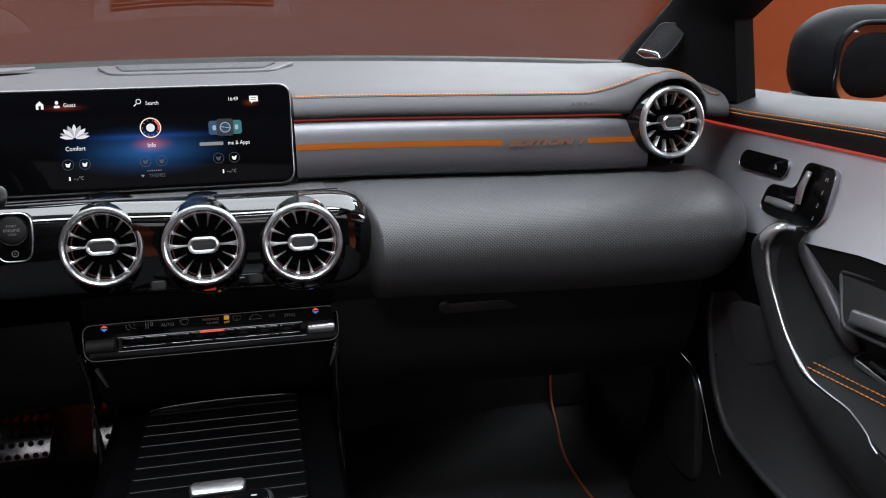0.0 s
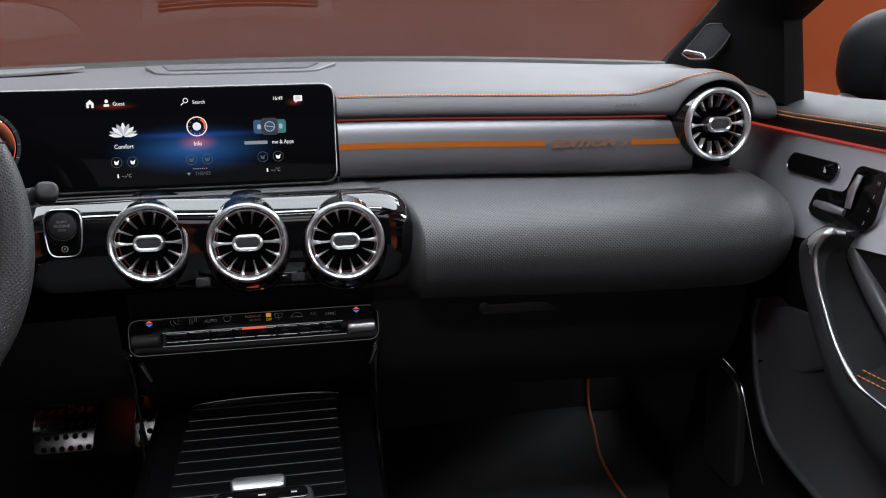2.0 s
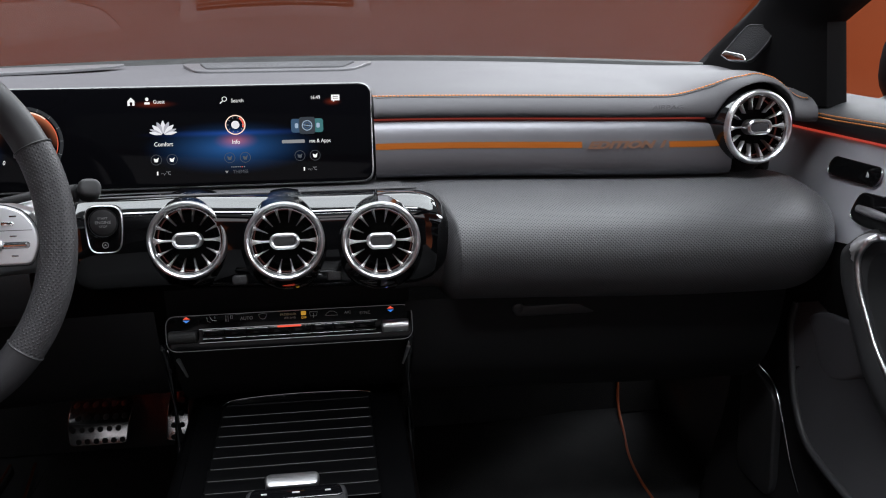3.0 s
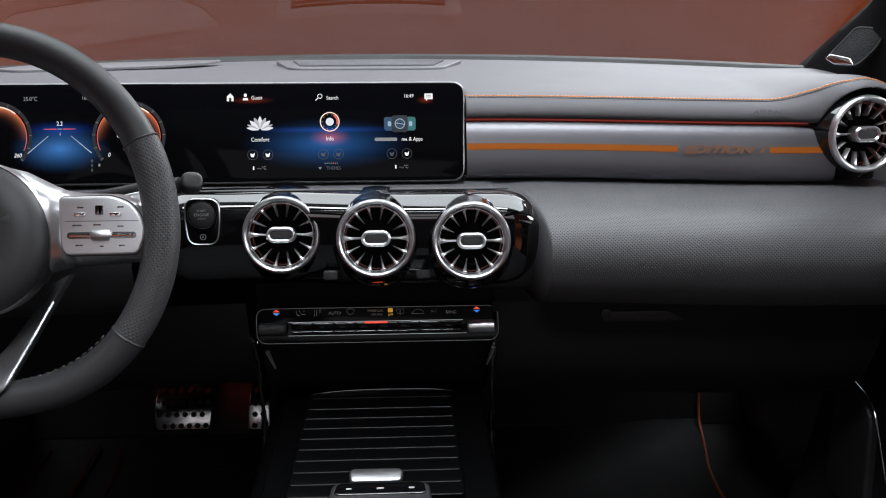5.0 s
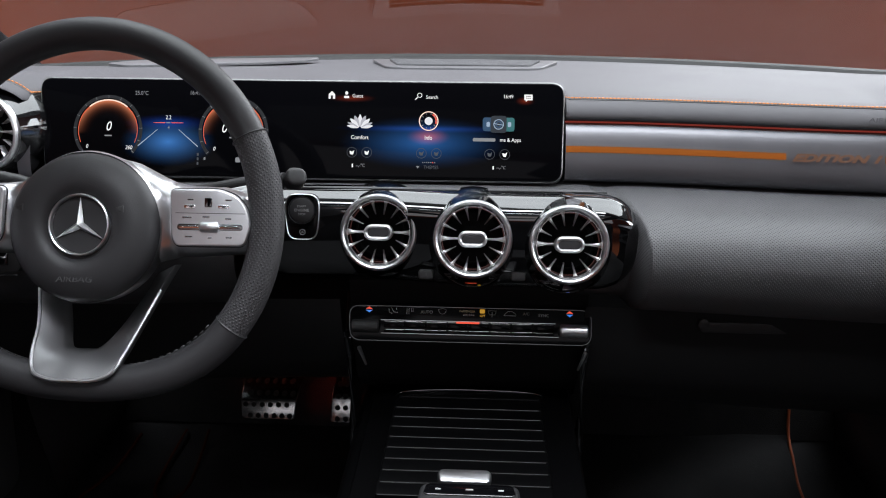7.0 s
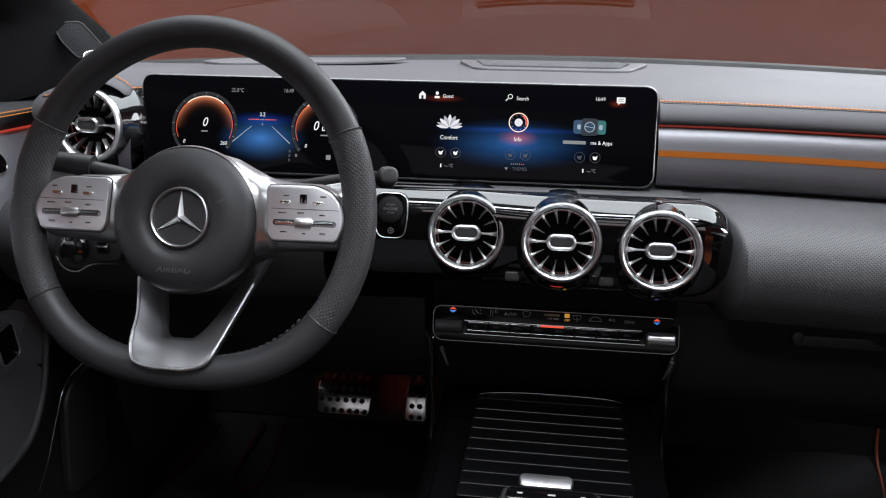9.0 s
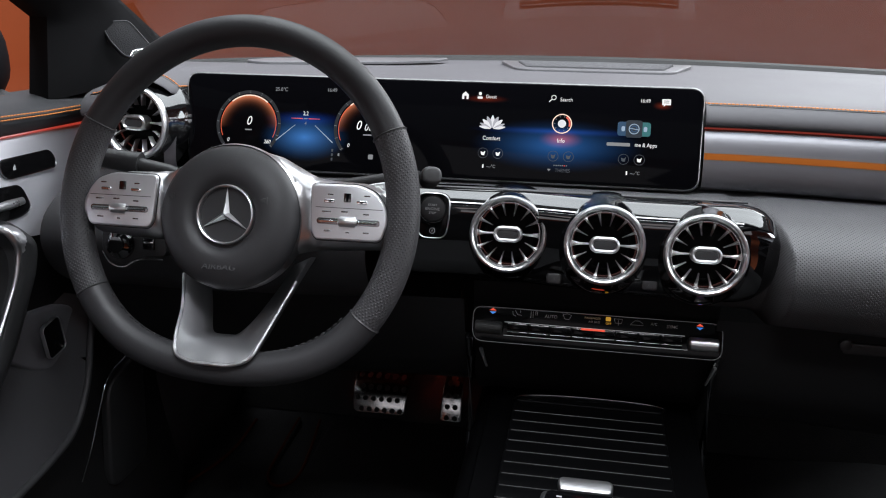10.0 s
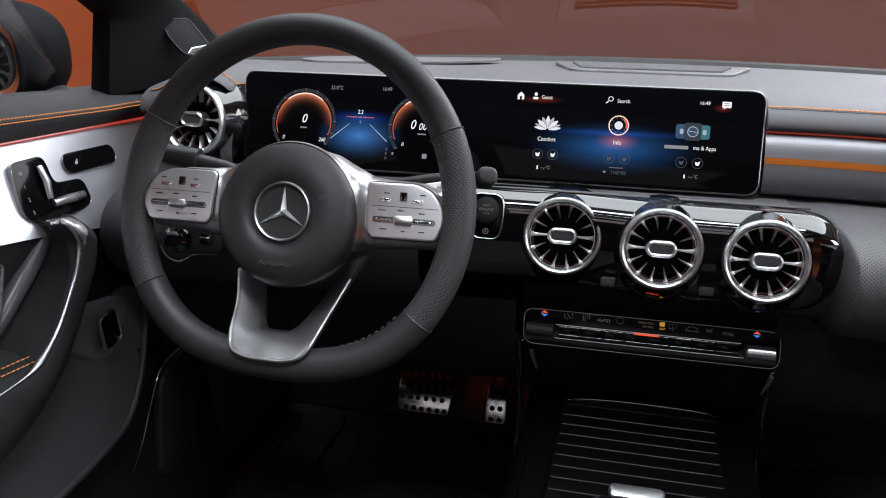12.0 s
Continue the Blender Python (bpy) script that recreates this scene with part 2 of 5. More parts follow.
def tube(pts, r, seg=10, flat=1.0, closed=False, up=(0, 0, 1)):
    """A round bar along pts; r a number or a function of the way along it; flat squeezes it along up."""
    pts = [Vector(p) for p in pts]
    n = len(pts)
    verts, faces = [], []
    up = Vector(up)
    for i, p in enumerate(pts):
        t = (pts[(i + 1) % n] - pts[i - 1]) if closed else (pts[min(i + 1, n - 1)] - pts[max(i - 1, 0)])
        t.normalize()
        a = t.cross(up)
        if a.length < 1e-4:
            a = t.cross(Vector((1, 0, 0.2)))
        a.normalize()
        b = a.cross(t)
        q = r(i / (n - 1)) if callable(r) else r
        for k in range(seg):
            w = 2 * math.pi * k / seg
            verts.append(p + a * math.cos(w) * q + b * math.sin(w) * q * flat)
    for i in range(n if closed else n - 1):
        j = (i + 1) % n
        for k in range(seg):
            l = (k + 1) % seg
            faces.append((i * seg + k, i * seg + l, j * seg + l, j * seg + k))
    if not closed:
        faces += [tuple(range(seg))[::-1], tuple((n - 1) * seg + k for k in range(seg))]
    return mk(verts, faces)


def lathe(prof, seg=48, ou=1.0, closed=False):
    """A profile of (radius, height) turned about z; ou stretches it along x."""
    verts, faces = [], []
    n = len(prof)
    for k in range(seg):
        w = 2 * math.pi * k / seg
        verts += [(r * math.cos(w) * ou, r * math.sin(w), h) for r, h in prof]
    for k in range(seg):
        l = (k + 1) % seg
        for i in range(n if closed else n - 1):
            j = (i + 1) % n
            faces.append((k * n + i, l * n + i, l * n + j, k * n + j))
    bm = mk(verts, faces)
    bmesh.ops.remove_doubles(bm, verts=bm.verts[:], dist=1e-6)
    return bm


def rrect(w, h, r, n=6, cx=0.0, cy=0.0):
    out = []
    for sx, sy, a in ((1, 1, 0), (-1, 1, 90), (-1, -1, 180), (1, -1, 270)):
        for k in range(n + 1):
            t = radians(a + 90 * k / n)
            out.append((cx + sx * (w / 2 - r) + r * math.cos(t), cy + sy * (h / 2 - r) + r * math.sin(t)))
    return out


def rounded(pts, r, n=6):
    """An outline with its corners rounded to about r."""
    out = []
    m = len(pts)
    for i in range(m):
        p, a, b = Vector(pts[i]), Vector(pts[i - 1]), Vector(pts[(i + 1) % m])
        da, db = (a - p), (b - p)
        q = min(r, da.length * 0.48, db.length * 0.48)
        s, e = p + da.normalized() * q, p + db.normalized() * q
        for k in range(n + 1):
            t = k / n
            out.append(tuple((1 - t) ** 2 * s + 2 * t * (1 - t) * p + t * t * e))
    return out


def area2(o):
    return sum(o[i - 1][0] * o[i][1] - o[i][0] * o[i - 1][1] for i in range(len(o)))


def inset(o, d):
    out = []
    m = len(o)
    for i in range(m):
        a, b = Vector(o[i - 1]), Vector(o[(i + 1) % m])
        t = (b - a)
        t = t.normalized() if t.length > 1e-9 else Vector((1, 0))
        out.append((o[i][0] - t.y * d, o[i][1] + t.x * d))
    return out


def slab(outline, t, bevel=0.001, z0=0.0, steps=3):
    """A plate of that outline from z0 up to z0 + t, with a rounded upper edge."""
    o = list(outline)
    if area2(o) < 0:
        o = o[::-1]
    rings = [(o, z0)]
    for k in range(steps + 1):
        w = math.pi / 2 * k / steps
        rings.append((inset(o, bevel * (1 - math.cos(w))), z0 + t - bevel + bevel * math.sin(w)))
    m = len(o)
    verts = [(x, y, z) for ring, z in rings for x, y in ring]
    faces = [tuple(range(m))[::-1], tuple((len(rings) - 1) * m + i for i in range(m))]
    for k in range(len(rings) - 1):
        for i in range(m):
            j = (i + 1) % m
            faces.append((k * m + i, k * m + j, (k + 1) * m + j, (k + 1) * m + i))
    return mk(verts, faces)


def frame_ring(outline, width, t, z0=0.0, bevel=0.0006):
    """A raised band that runs round an outline, inwards by width."""
    o = list(outline)
    if area2(o) < 0:
        o = o[::-1]
    rings = [(o, z0), (o, z0 + t - bevel), (inset(o, bevel), z0 + t), (inset(o, width - bevel), z0 + t), (inset(o, width), z0 + t - bevel), (inset(o, width), z0)]
    m = len(o)
    verts = [(x, y, z) for ring, z in rings for x, y in ring]
    faces = []
    for k in range(len(rings) - 1):
        for i in range(m):
            j = (i + 1) % m
            faces.append((k * m + i, k * m + j, (k + 1) * m + j, (k + 1) * m + i))
    return mk(verts, faces)


def block(sx, sy, sz, bevel=0.002, c=(0, 0, 0)):
    bm = slab(rrect(sx, sy, min(bevel * 2, sx / 2.2, sy / 2.2), 3), sz, min(bevel, sz / 2.2), -sz / 2)
    return moved(bm, Matrix.Translation(c))


def lettering(words, size, m, material, parent, name="lettering", width=1.0, slant=0.0, align="CENTER", thick=0.00006, bold=0.0):
    cu = bpy.data.curves.new(name, "FONT")
    cu.body, cu.size, cu.align_x, cu.align_y, cu.shear, cu.extrude = words, size, align, "CENTER", slant, thick / width
    cu.resolution_u, cu.offset = 3, bold
    tmp = bpy.data.objects.new(name, cu)
    me = bpy.data.meshes.new_from_object(tmp)
    bpy.data.objects.remove(tmp)
    bpy.data.curves.remove(cu)
    me.transform(m @ Matrix.Diagonal((width, 1, 1, 1)))
    me.materials.clear()
    me.materials.append(material)
    me.name = name
    ob = new(name, me)
    ob.parent = parent
    return ob


def stitches(pts, pitch, length, r, lift=(0, 0, 0.0008), gap=0.0):
    """Thread stitches laid end to end along a line."""
    pts = [Vector(p) for p in pts]
    verts, faces = [], []
    d = [0.0]
    for a, b in zip(pts, pts[1:]):
        d.append(d[-1] + (b - a).length)
    s, i = pitch / 2, 0
    while s < d[-1]:
        while d[i + 1] < s:
            i += 1
        f = (s - d[i]) / (d[i + 1] - d[i])
        t = (pts[i + 1] - pts[i]).normalized()
        c = pts[i].lerp(pts[i + 1], f) + Vector(lift)
        a = t.cross(Vector(lift).normalized()).normalized()
        n = a.cross(t)
        base = len(verts)
        for k, (e, q) in enumerate(((-0.5, 0.35), (-0.25, 1), (0.25, 1), (0.5, 0.35))):
            for w in range(5):
                g = 2 * math.pi * w / 5
                verts.append(c + t * e * length + (a * math.cos(g) + n * math.sin(g)) * r * q)
        for k in range(3):
            for w in range(5):
                x = (w + 1) % 5
                faces.append((base + k * 5 + w, base + k * 5 + x, base + k * 5 + 5 + x, base + k * 5 + 5 + w))
        faces += [tuple(base + w for w in range(5))[::-1], tuple(base + 15 + w for w in range(5))]
        s += pitch
    return mk(verts, faces)

# ---- studio and cabin shell ----


def studio():
    def f(u, v):
        a = radians(-150 + 300 * u)
        s = v * 3
        if s < 1:
            r, z = 9.0 * s + 0.01, -0.3
        elif s < 2:
            w = (s - 1) * math.pi / 2
            r, z = 9.0 + 2.0 * math.sin(w), -0.3 + 2.0 * (1 - math.cos(w))
        else:
            r, z = 11.0, 1.7 + 5.0 * (s - 2)
        return (r * math.sin(a), r * math.cos(a), z)
    return f


ground = part("ground", flipped(sheet(lambda u, v: studio()(u * 1.2, v), 72, 36)), STUDIO)
tagged(ground, "orange painted studio floor and curved backdrop", "backdrop", kind="structure")

floor = part("floor", moved(block(1.5, 2.6, 0.04, 0.004), Matrix.Translation((0, -0.35, -0.02))), CARPET)
tagged(floor, "black carpeted car floor", "floor", kind="structure")
bulkhead = part("wall_front", moved(block(1.5, 0.05, 0.66, 0.004), Matrix.Translation((0, 0.75, 0.31))), CARPET)
tagged(bulkhead, "black carpeted footwell bulkhead", "wall", kind="structure")
# unseen panel, added to stop light falling into the footwell behind the dashboard
light_block = part("wall_light_block", moved(block(1.48, 0.30, 0.03, 0.004), Matrix.Translation((0, 0.645, 0.625))), DEEP)
tagged(light_block, "unseen black panel added to block light into the footwell", "wall", kind="structure")
toe = part("wall_toeboard", sheet(lambda u, v: (-0.74 + 1.48 * u, 0.58 + 0.15 * v, 0.004 + 0.28 * v), 2, 4, thick=0.02), CARPET)
tagged(toe, "sloping black carpeted toe board", "wall", kind="structure")
# added out of view, a dark wall to close the cabin behind the camera
rear = part("wall_unseen_rear", moved(block(1.5, 0.05, 0.8, 0.004), Matrix.Translation((0, -1.62, 0.40))), HEADLINER)
for sx in (-1, 1):
    kick = part("wall_left" if sx < 0 else "wall_right", moved(block(0.03, 0.46, 0.70, 0.004), Matrix.Translation((sx * 0.735, 0.39, 0.34))), SOFT)
    trimp = part("footwell_trim", (flipped if sx < 0 else moved)(*([sheet(lambda u, v: (sx * (0.722 - 0.050 * math.sin(math.pi * v) ** 0.7 * math.sin(math.pi * (0.15 + 0.85 * u))), 0.62 - 0.40 * u - 0.05 * v, 0.42 * (1 - v) + 0.01), 24, 16)] + ([] if sx < 0 else [Matrix()]))), POCKET)
    tagged(trimp, "rounded black plastic trim at the footwell side", "trim", kind="structure")
    tagged(kick, "black side lining of the footwell", "wall", kind="structure")
tagged(rear, "unseen dark wall added to close off the cabin rear", "wall", kind="structure")


def roof_frame():
    a = frame_ring(rrect(1.3, 1.75, 0.12, 6), 0.22, 0.03, 0.0, 0.004)
    return moved(a, Matrix.Translation((0, -0.98, 1.13)))


ceiling = part("ceiling", roof_frame(), HEADLINER)
tagged(ceiling, "dark roof lining round an open glass roof", "ceiling", kind="structure")


def screen_base(x):
    return 0.55 - 0.38 * x * x


def screen_f(u, v):
    x = -0.72 + 1.44 * u
    k = 1 - 0.16 * v
    return (x * k, screen_base(x) + 0.01 + v * (-0.68 - screen_base(x) * 0.15 + 0.1), 0.742 + 0.40 * v + 0.03 * math.sin(math.pi * v))


windscreen = part("window_1", sheet(screen_f, 30, 12), WINDSCREEN)
tagged(windscreen, "sloping clear windscreen with faint reflections", "windscreen", kind="structure")
windscreen.visible_shadow = False


def cowl_f(u, v):
    x = -0.74 + 1.48 * u
    w = 2 * math.pi * v
    return (x, screen_base(x) + 0.004 + 0.014 * math.cos(w), 0.7505 + 0.0075 * math.sin(w))


cowl = part("trim", sheet(cowl_f, 40, 8, cv=True), RUBBER)
tagged(cowl, "black rubber seal along the windscreen base", "trim", kind="structure")

# ---- dashboard ----
def bow(x):
    """How far the dashboard wraps towards the seats at its ends: 0 to 1."""
    return ease(0.12, 0.54, abs(x))


def hood(x):
    """How far the upper pad swells over the outer air vents: 0 to 1."""
    a = abs(x)
    return ease(0.475 if x > 0 else 0.537, 0.575, a) * (1 - 0.75 * ease(0.60, 0.665, a))


def upper_section(x):
    h = hood(x)
    e = ease(0.60, 0.67, abs(x))
    back = screen_base(x)
    b = bow(x)
    dz, dy = 0.024 * h - 0.012 * e - 0.004 * b, -0.012 * h - 0.018 * b
    dy += 0.036 * (1 - ease(0.100, 0.108, x)) * ease(-0.546, -0.538, x)
    dx = abs(abs(x) - 0.588)
    lip = max(0.7335 - 0.010 * e - 0.004 * b, 0.7195 + math.sqrt(max(0.0, 0.0535 ** 2 - dx * dx)))
    st = max(0.7585 + dz, lip + 0.008)
    return [(0.150 + dy * 0.7, lip - 0.001), (0.134 + dy, lip), (0.131 + dy, lip + (st - lip) * 0.34), (0.139 + dy, lip + (st - lip) * 0.74), (0.158 + dy, st), (0.19 + dy * 0.8, 0.7605 + dz * 0.9), (0.27 + dy * 0.3, 0.7605 + dz * 0.3), (0.36, 0.7585), (back - 0.004, 0.7505)]


def upper_f(u, v):
    x = -0.675 + 1.35 * u
    pts = upper_section(x)
    s = v * (len(pts) - 1)
    i = min(int(s), len(pts) - 2)
    q = smooth_line([(0, *p) for p in pts], 32)[round(v * 32)]
    return (x, q.y, q.z)


dashboard = thing("dashboard", Matrix(), "dark grey leather dashboard with orange stitching and brushed metal trim", "dashboard")
part("upper_pad", flipped(sheet(upper_f, 200, 32)), DASH, dashboard, "grey grained leather upper pad")


def on_upper(x, k):
    q = smooth_line([(0, *p) for p in upper_section(x)], 320)[round(k * 320)]
    return Vector((x, q.y, q.z))


for x0, x1 in ((0.1, 0.668), (-0.668, -0.5)):
    n = int(abs(x1 - x0) * 160)
    line = [on_upper(x0 + (x1 - x0) * i / n, 0.465) for i in range(n + 1)]
    part("stitching", stitches(line, 0.0046, 0.0040, 0.0009, (0, -0.0002, 0.0006)), THREAD, dashboard, "orange contrast thread")
    line2 = [p + Vector((0, -0.004, -0.0008)) for p in line]
    part("seam", tube(line2, 0.0007, 5), PLASTIC, dashboard)


def section_sheet(pts, x0, x1, nx, nv, warp=None):
    fine = smooth_line([(0, *p) for p in pts], nv)

    def f(u, v):
        x = x0 + (x1 - x0) * u
        q = fine[round(v * nv)]
        y, z = q.y - 0.018 * bow(x), q.z - 0.004 * bow(x)
        return warp(x, y, z) if warp else (x, y, z)
    return flipped(sheet(f, nx, nv))


TRIMSEC = [(0.146, 0.7300), (0.134, 0.7290), (0.1255, 0.7215), (0.1190, 0.708), (0.1145, 0.696), (0.1110, 0.682), (0.1110, 0.670), (0.118, 0.6625), (0.135, 0.659)]
for x0, x1 in ((0.1075, 0.556), (-0.556, -0.5395)):
    part("metal_trim", flipped(section_sheet(TRIMSEC, x0, x1, 30, 24)), TRIM, dashboard, "brushed dark aluminium trim strip")
    part("light_strip", tube([(x0 + (x1 - x0) * i / 20, 0.1375 - 0.018 * bow(x0 + (x1 - x0) * i / 20), 0.7312 - 0.004 * bow(x0 + (x1 - x0) * i / 20)) for i in range(21)], 0.0011, 6), LEDDIM, dashboard, "thin red ambient light line")


def stripe(x0, x1):
    fine = [p for p in smooth_line([(0, *p) for p in TRIMSEC], 160) if 0.6990 < p.z < 0.7064]
    pts = [(p.y - 0.0005, p.z) for p in fine[::4]]
    return flipped(section_sheet(pts, x0, x1, 16, 8))


part("orange_stripe", flipped(stripe(0.108, 0.363)), ORANGE, dashboard, "orange painted stripe")
part("orange_stripe", flipped(stripe(0.474, 0.545)), ORANGE, dashboard, "orange painted stripe")
lettering("EDITION 1", 0.0120, axes((0.4185, 0.0998, 0.6995), (1, -0.045, 0), (0, 0.33, 1)), BURNTORANGE, dashboard, "trim_lettering", 1.75, 0.35, bold=0.00055)
lettering("AIRBAG", 0.0075, axes((0.472, 0.1105, 0.7430), (1, -0.04, 0), (0, 0.15, 1)), DASH, dashboard, "pad_lettering", 1.5, thick=0.0004)

PADSEC = [(0.142, 0.6600), (0.118, 0.6592), (0.090, 0.6580), (0.055, 0.6550), (0.022, 0.6470), (-0.004, 0.6320), (-0.0165, 0.6110), (-0.0150, 0.5880), (-0.001, 0.5620), (0.026, 0.5380), (0.065, 0.5200)]


def pad_warp(x, y, z):
    c = math.sqrt(max(0.0, 1 - min(1, max(0, (x - 0.60) / 0.066)) ** 2))
    r = ((max(0.0, x - 0.128) / 0.0605) ** 2.7 + (max(0.0, z - 0.611) / 0.058) ** 2.7) ** (1 / 2.7)
    y += 0.040 * (1 - ease(0.84, 1.10, r))
    return (x, 0.085 + (y - 0.085) * (0.25 + 0.75 * c), 0.605 + (z - 0.605) * (0.55 + 0.45 * c))


part("lower_pad", section_sheet(PADSEC, 0.125, 0.666, 300, 90, pad_warp), PAD, dashboard, "perforated black leather lower pad")
STRIPSEC = [(0.142, 0.6600), (0.118, 0.6592), (0.090, 0.6605), (0.070, 0.6650), (0.057, 0.6692), (0.0505, 0.6690), (0.050, 0.6640)]
part("shelf_pad", section_sheet(STRIPSEC, -0.60, 0.137, 40, 12), PAD, dashboard, "perforated leather strip below the screen")
part("driver_pad", section_sheet(PADSEC, -0.655, -0.262, 30, 24), SOFT, dashboard, "black lower pad behind the steering wheel")

GLOVESEC = [(0.05, 0.527), (0.052, 0.50), (0.058, 0.46), (0.085, 0.40), (0.15, 0.35), (0.30, 0.33)]
part("glove_box_lid", section_sheet(GLOVESEC, 0.135, 0.62, 12, 20), DEEP, dashboard, "black plastic glove box lid")
part("glove_box_handle", moved(slab(rrect(0.105, 0.014, 0.006), 0.004, 0.002), axes((0.322, 0.044, 0.508), (1, 0, 0), (0, 0.05, 1))), PLASTIC, dashboard, "black pull handle")
part("glove_box_lock", moved(lathe([(0.0, 0.004), (0.005, 0.004), (0.0068, 0.003), (0.0075, 0)], 20), axes((0.274, 0.0435, 0.5115), (1, 0, 0), (0, 0.05, 1))), PLASTIC, dashboard)
part("knee_panel", section_sheet([(0.05, 0.53), (0.06, 0.48), (0.10, 0.40), (0.22, 0.33), (0.36, 0.265), (0.42, 0.235)], -0.66, -0.16, 12, 16), DEEP, dashboard, "black plastic knee panel")
part("core", moved(block(1.32, 0.24, 0.10, 0.01), Matrix.Translation((0, 0.29, 0.690))), PLASTIC, dashboard)
part("core", moved(block(1.3, 0.40, 0.10, 0.01), Matrix.Translation((0, 0.36, 0.60))), DEEP, dashboard)
# speaker cover with its slotted outlet, and the instrument cover, near the windscreen
def cover_plate(outline, top, rise=0.0016):
    """A thin plate that lies on the upper pad, its height following the pad."""
    bm = slab(outline, 0.004, 0.0012)
    for v in bm.verts:
        y = v.co.y
        v.co.z += top - 0.02 * max(0.0, y - 0.36) - 0.004 + rise - 0.0022 * bow(v.co.x)
    return bm


SPK = rounded([(-0.170, 0.468), (-0.138, 0.376), (-0.118, 0.366), (0.072, 0.366), (0.092, 0.376), (0.126, 0.468)], 0.014, 5)
part("speaker_cover", cover_plate(SPK, 0.7600), COVERGREY, dashboard, "smooth light grey speaker cover by the windscreen")
part("outlet_base", cover_plate(rounded([(-0.142, 0.454), (-0.122, 0.386), (0.076, 0.386), (0.098, 0.454)], 0.010, 4), 0.7602), SLOT, dashboard, "dark demister outlet")
for k in range(11):
    y = 0.390 + 0.0062 * k
    part("outlet_fin", moved(block(0.200 + 0.0034 * k, 0.0014, 0.0034, 0.0004), Matrix.Translation((-0.0225, y, 0.7622 - 0.02 * max(0.0, y - 0.36)))), COVERGREY, dashboard)
INS = rounded([(-0.248, 0.462), (-0.268, 0.424), (-0.315, 0.398), (-0.40, 0.378), (-0.52, 0.352), (-0.56, 0.372), (-0.53, 0.410), (-0.42, 0.440)], 0.014, 5)
part("instrument_cover", cover_plate(INS, 0.7615, 0.003), COVERGREY, dashboard, "smooth grey cover over the instruments")

# ---- centre vent panel ----
BEZSEC = [(0.056, 0.6600), (0.0500, 0.6668), (0.0460, 0.6686), (0.0380, 0.6689), (0.0310, 0.6678), (0.0255, 0.6645), (0.0180, 0.6597), (0.0115, 0.6540), (0.0085, 0.6450), (0.0078, 0.6360), (0.0062, 0.619), (0.0075, 0.598), (0.016, 0.573), (0.036, 0.556), (0.085, 0.548)]


def bez_warp(x, y, z):
    c = 1.0
    y += 0.020 * ease(-0.05, 0.17, -x)
    if x > 0.128:
        c = max(0.0, 1 - ((x - 0.128) / 0.0605) ** 2.7) ** (1 / 2.7)
    if x < -0.215:
        c = math.sqrt(max(0.0, 1 - ((-0.215 - x) / 0.05) ** 2))
    return (x, y + (1 - c) * 0.028, 0.611 + (z - 0.611) * c)


vent_panel = thing("vent_panel", Matrix(), "glossy black panel that carries the centre air vents", "vent panel")
shell = section_sheet(BEZSEC, -0.264, 0.1882, 150, 60, bez_warp)
VENTS = ((-0.1070, 0.017, 0.6275), (-0.0005, -0.002, 0.6285), (0.1050, -0.007, 0.6260))
holes = [f for f in shell.faces if any(math.hypot(f.calc_center_median().x - cx, f.calc_center_median().z - cz) < 0.0370 for cx, cy, cz in VENTS)]
bmesh.ops.delete(shell, geom=holes, context="FACES")
part("panel_shell", shell, GLOSS, vent_panel)


for cx in (-0.053, 0.0515):
    key = part("hazard_key", moved(block(0.017, 0.011, 0.006, 0.0015), axes((cx, 0.012, 0.580), (1, 0, 0), (0, 0.3, 1))), PLASTIC, vent_panel, "small black push key")
    part("key_mark", moved(slab([(-0.003, -0.002), (0.003, -0.002), (0.0, 0.003)], 0.0003, 0.0001), axes((cx, 0.0088, 0.580), (1, 0, 0), (0, 0.3, 1))), SOFT, key)
part("upper_lip", tube([(-0.25 + 0.40 * i / 40, 0.0485, 0.6692) for i in range(41)], 0.0010, 8), PLASTIC, vent_panel, "thin black upper edge")

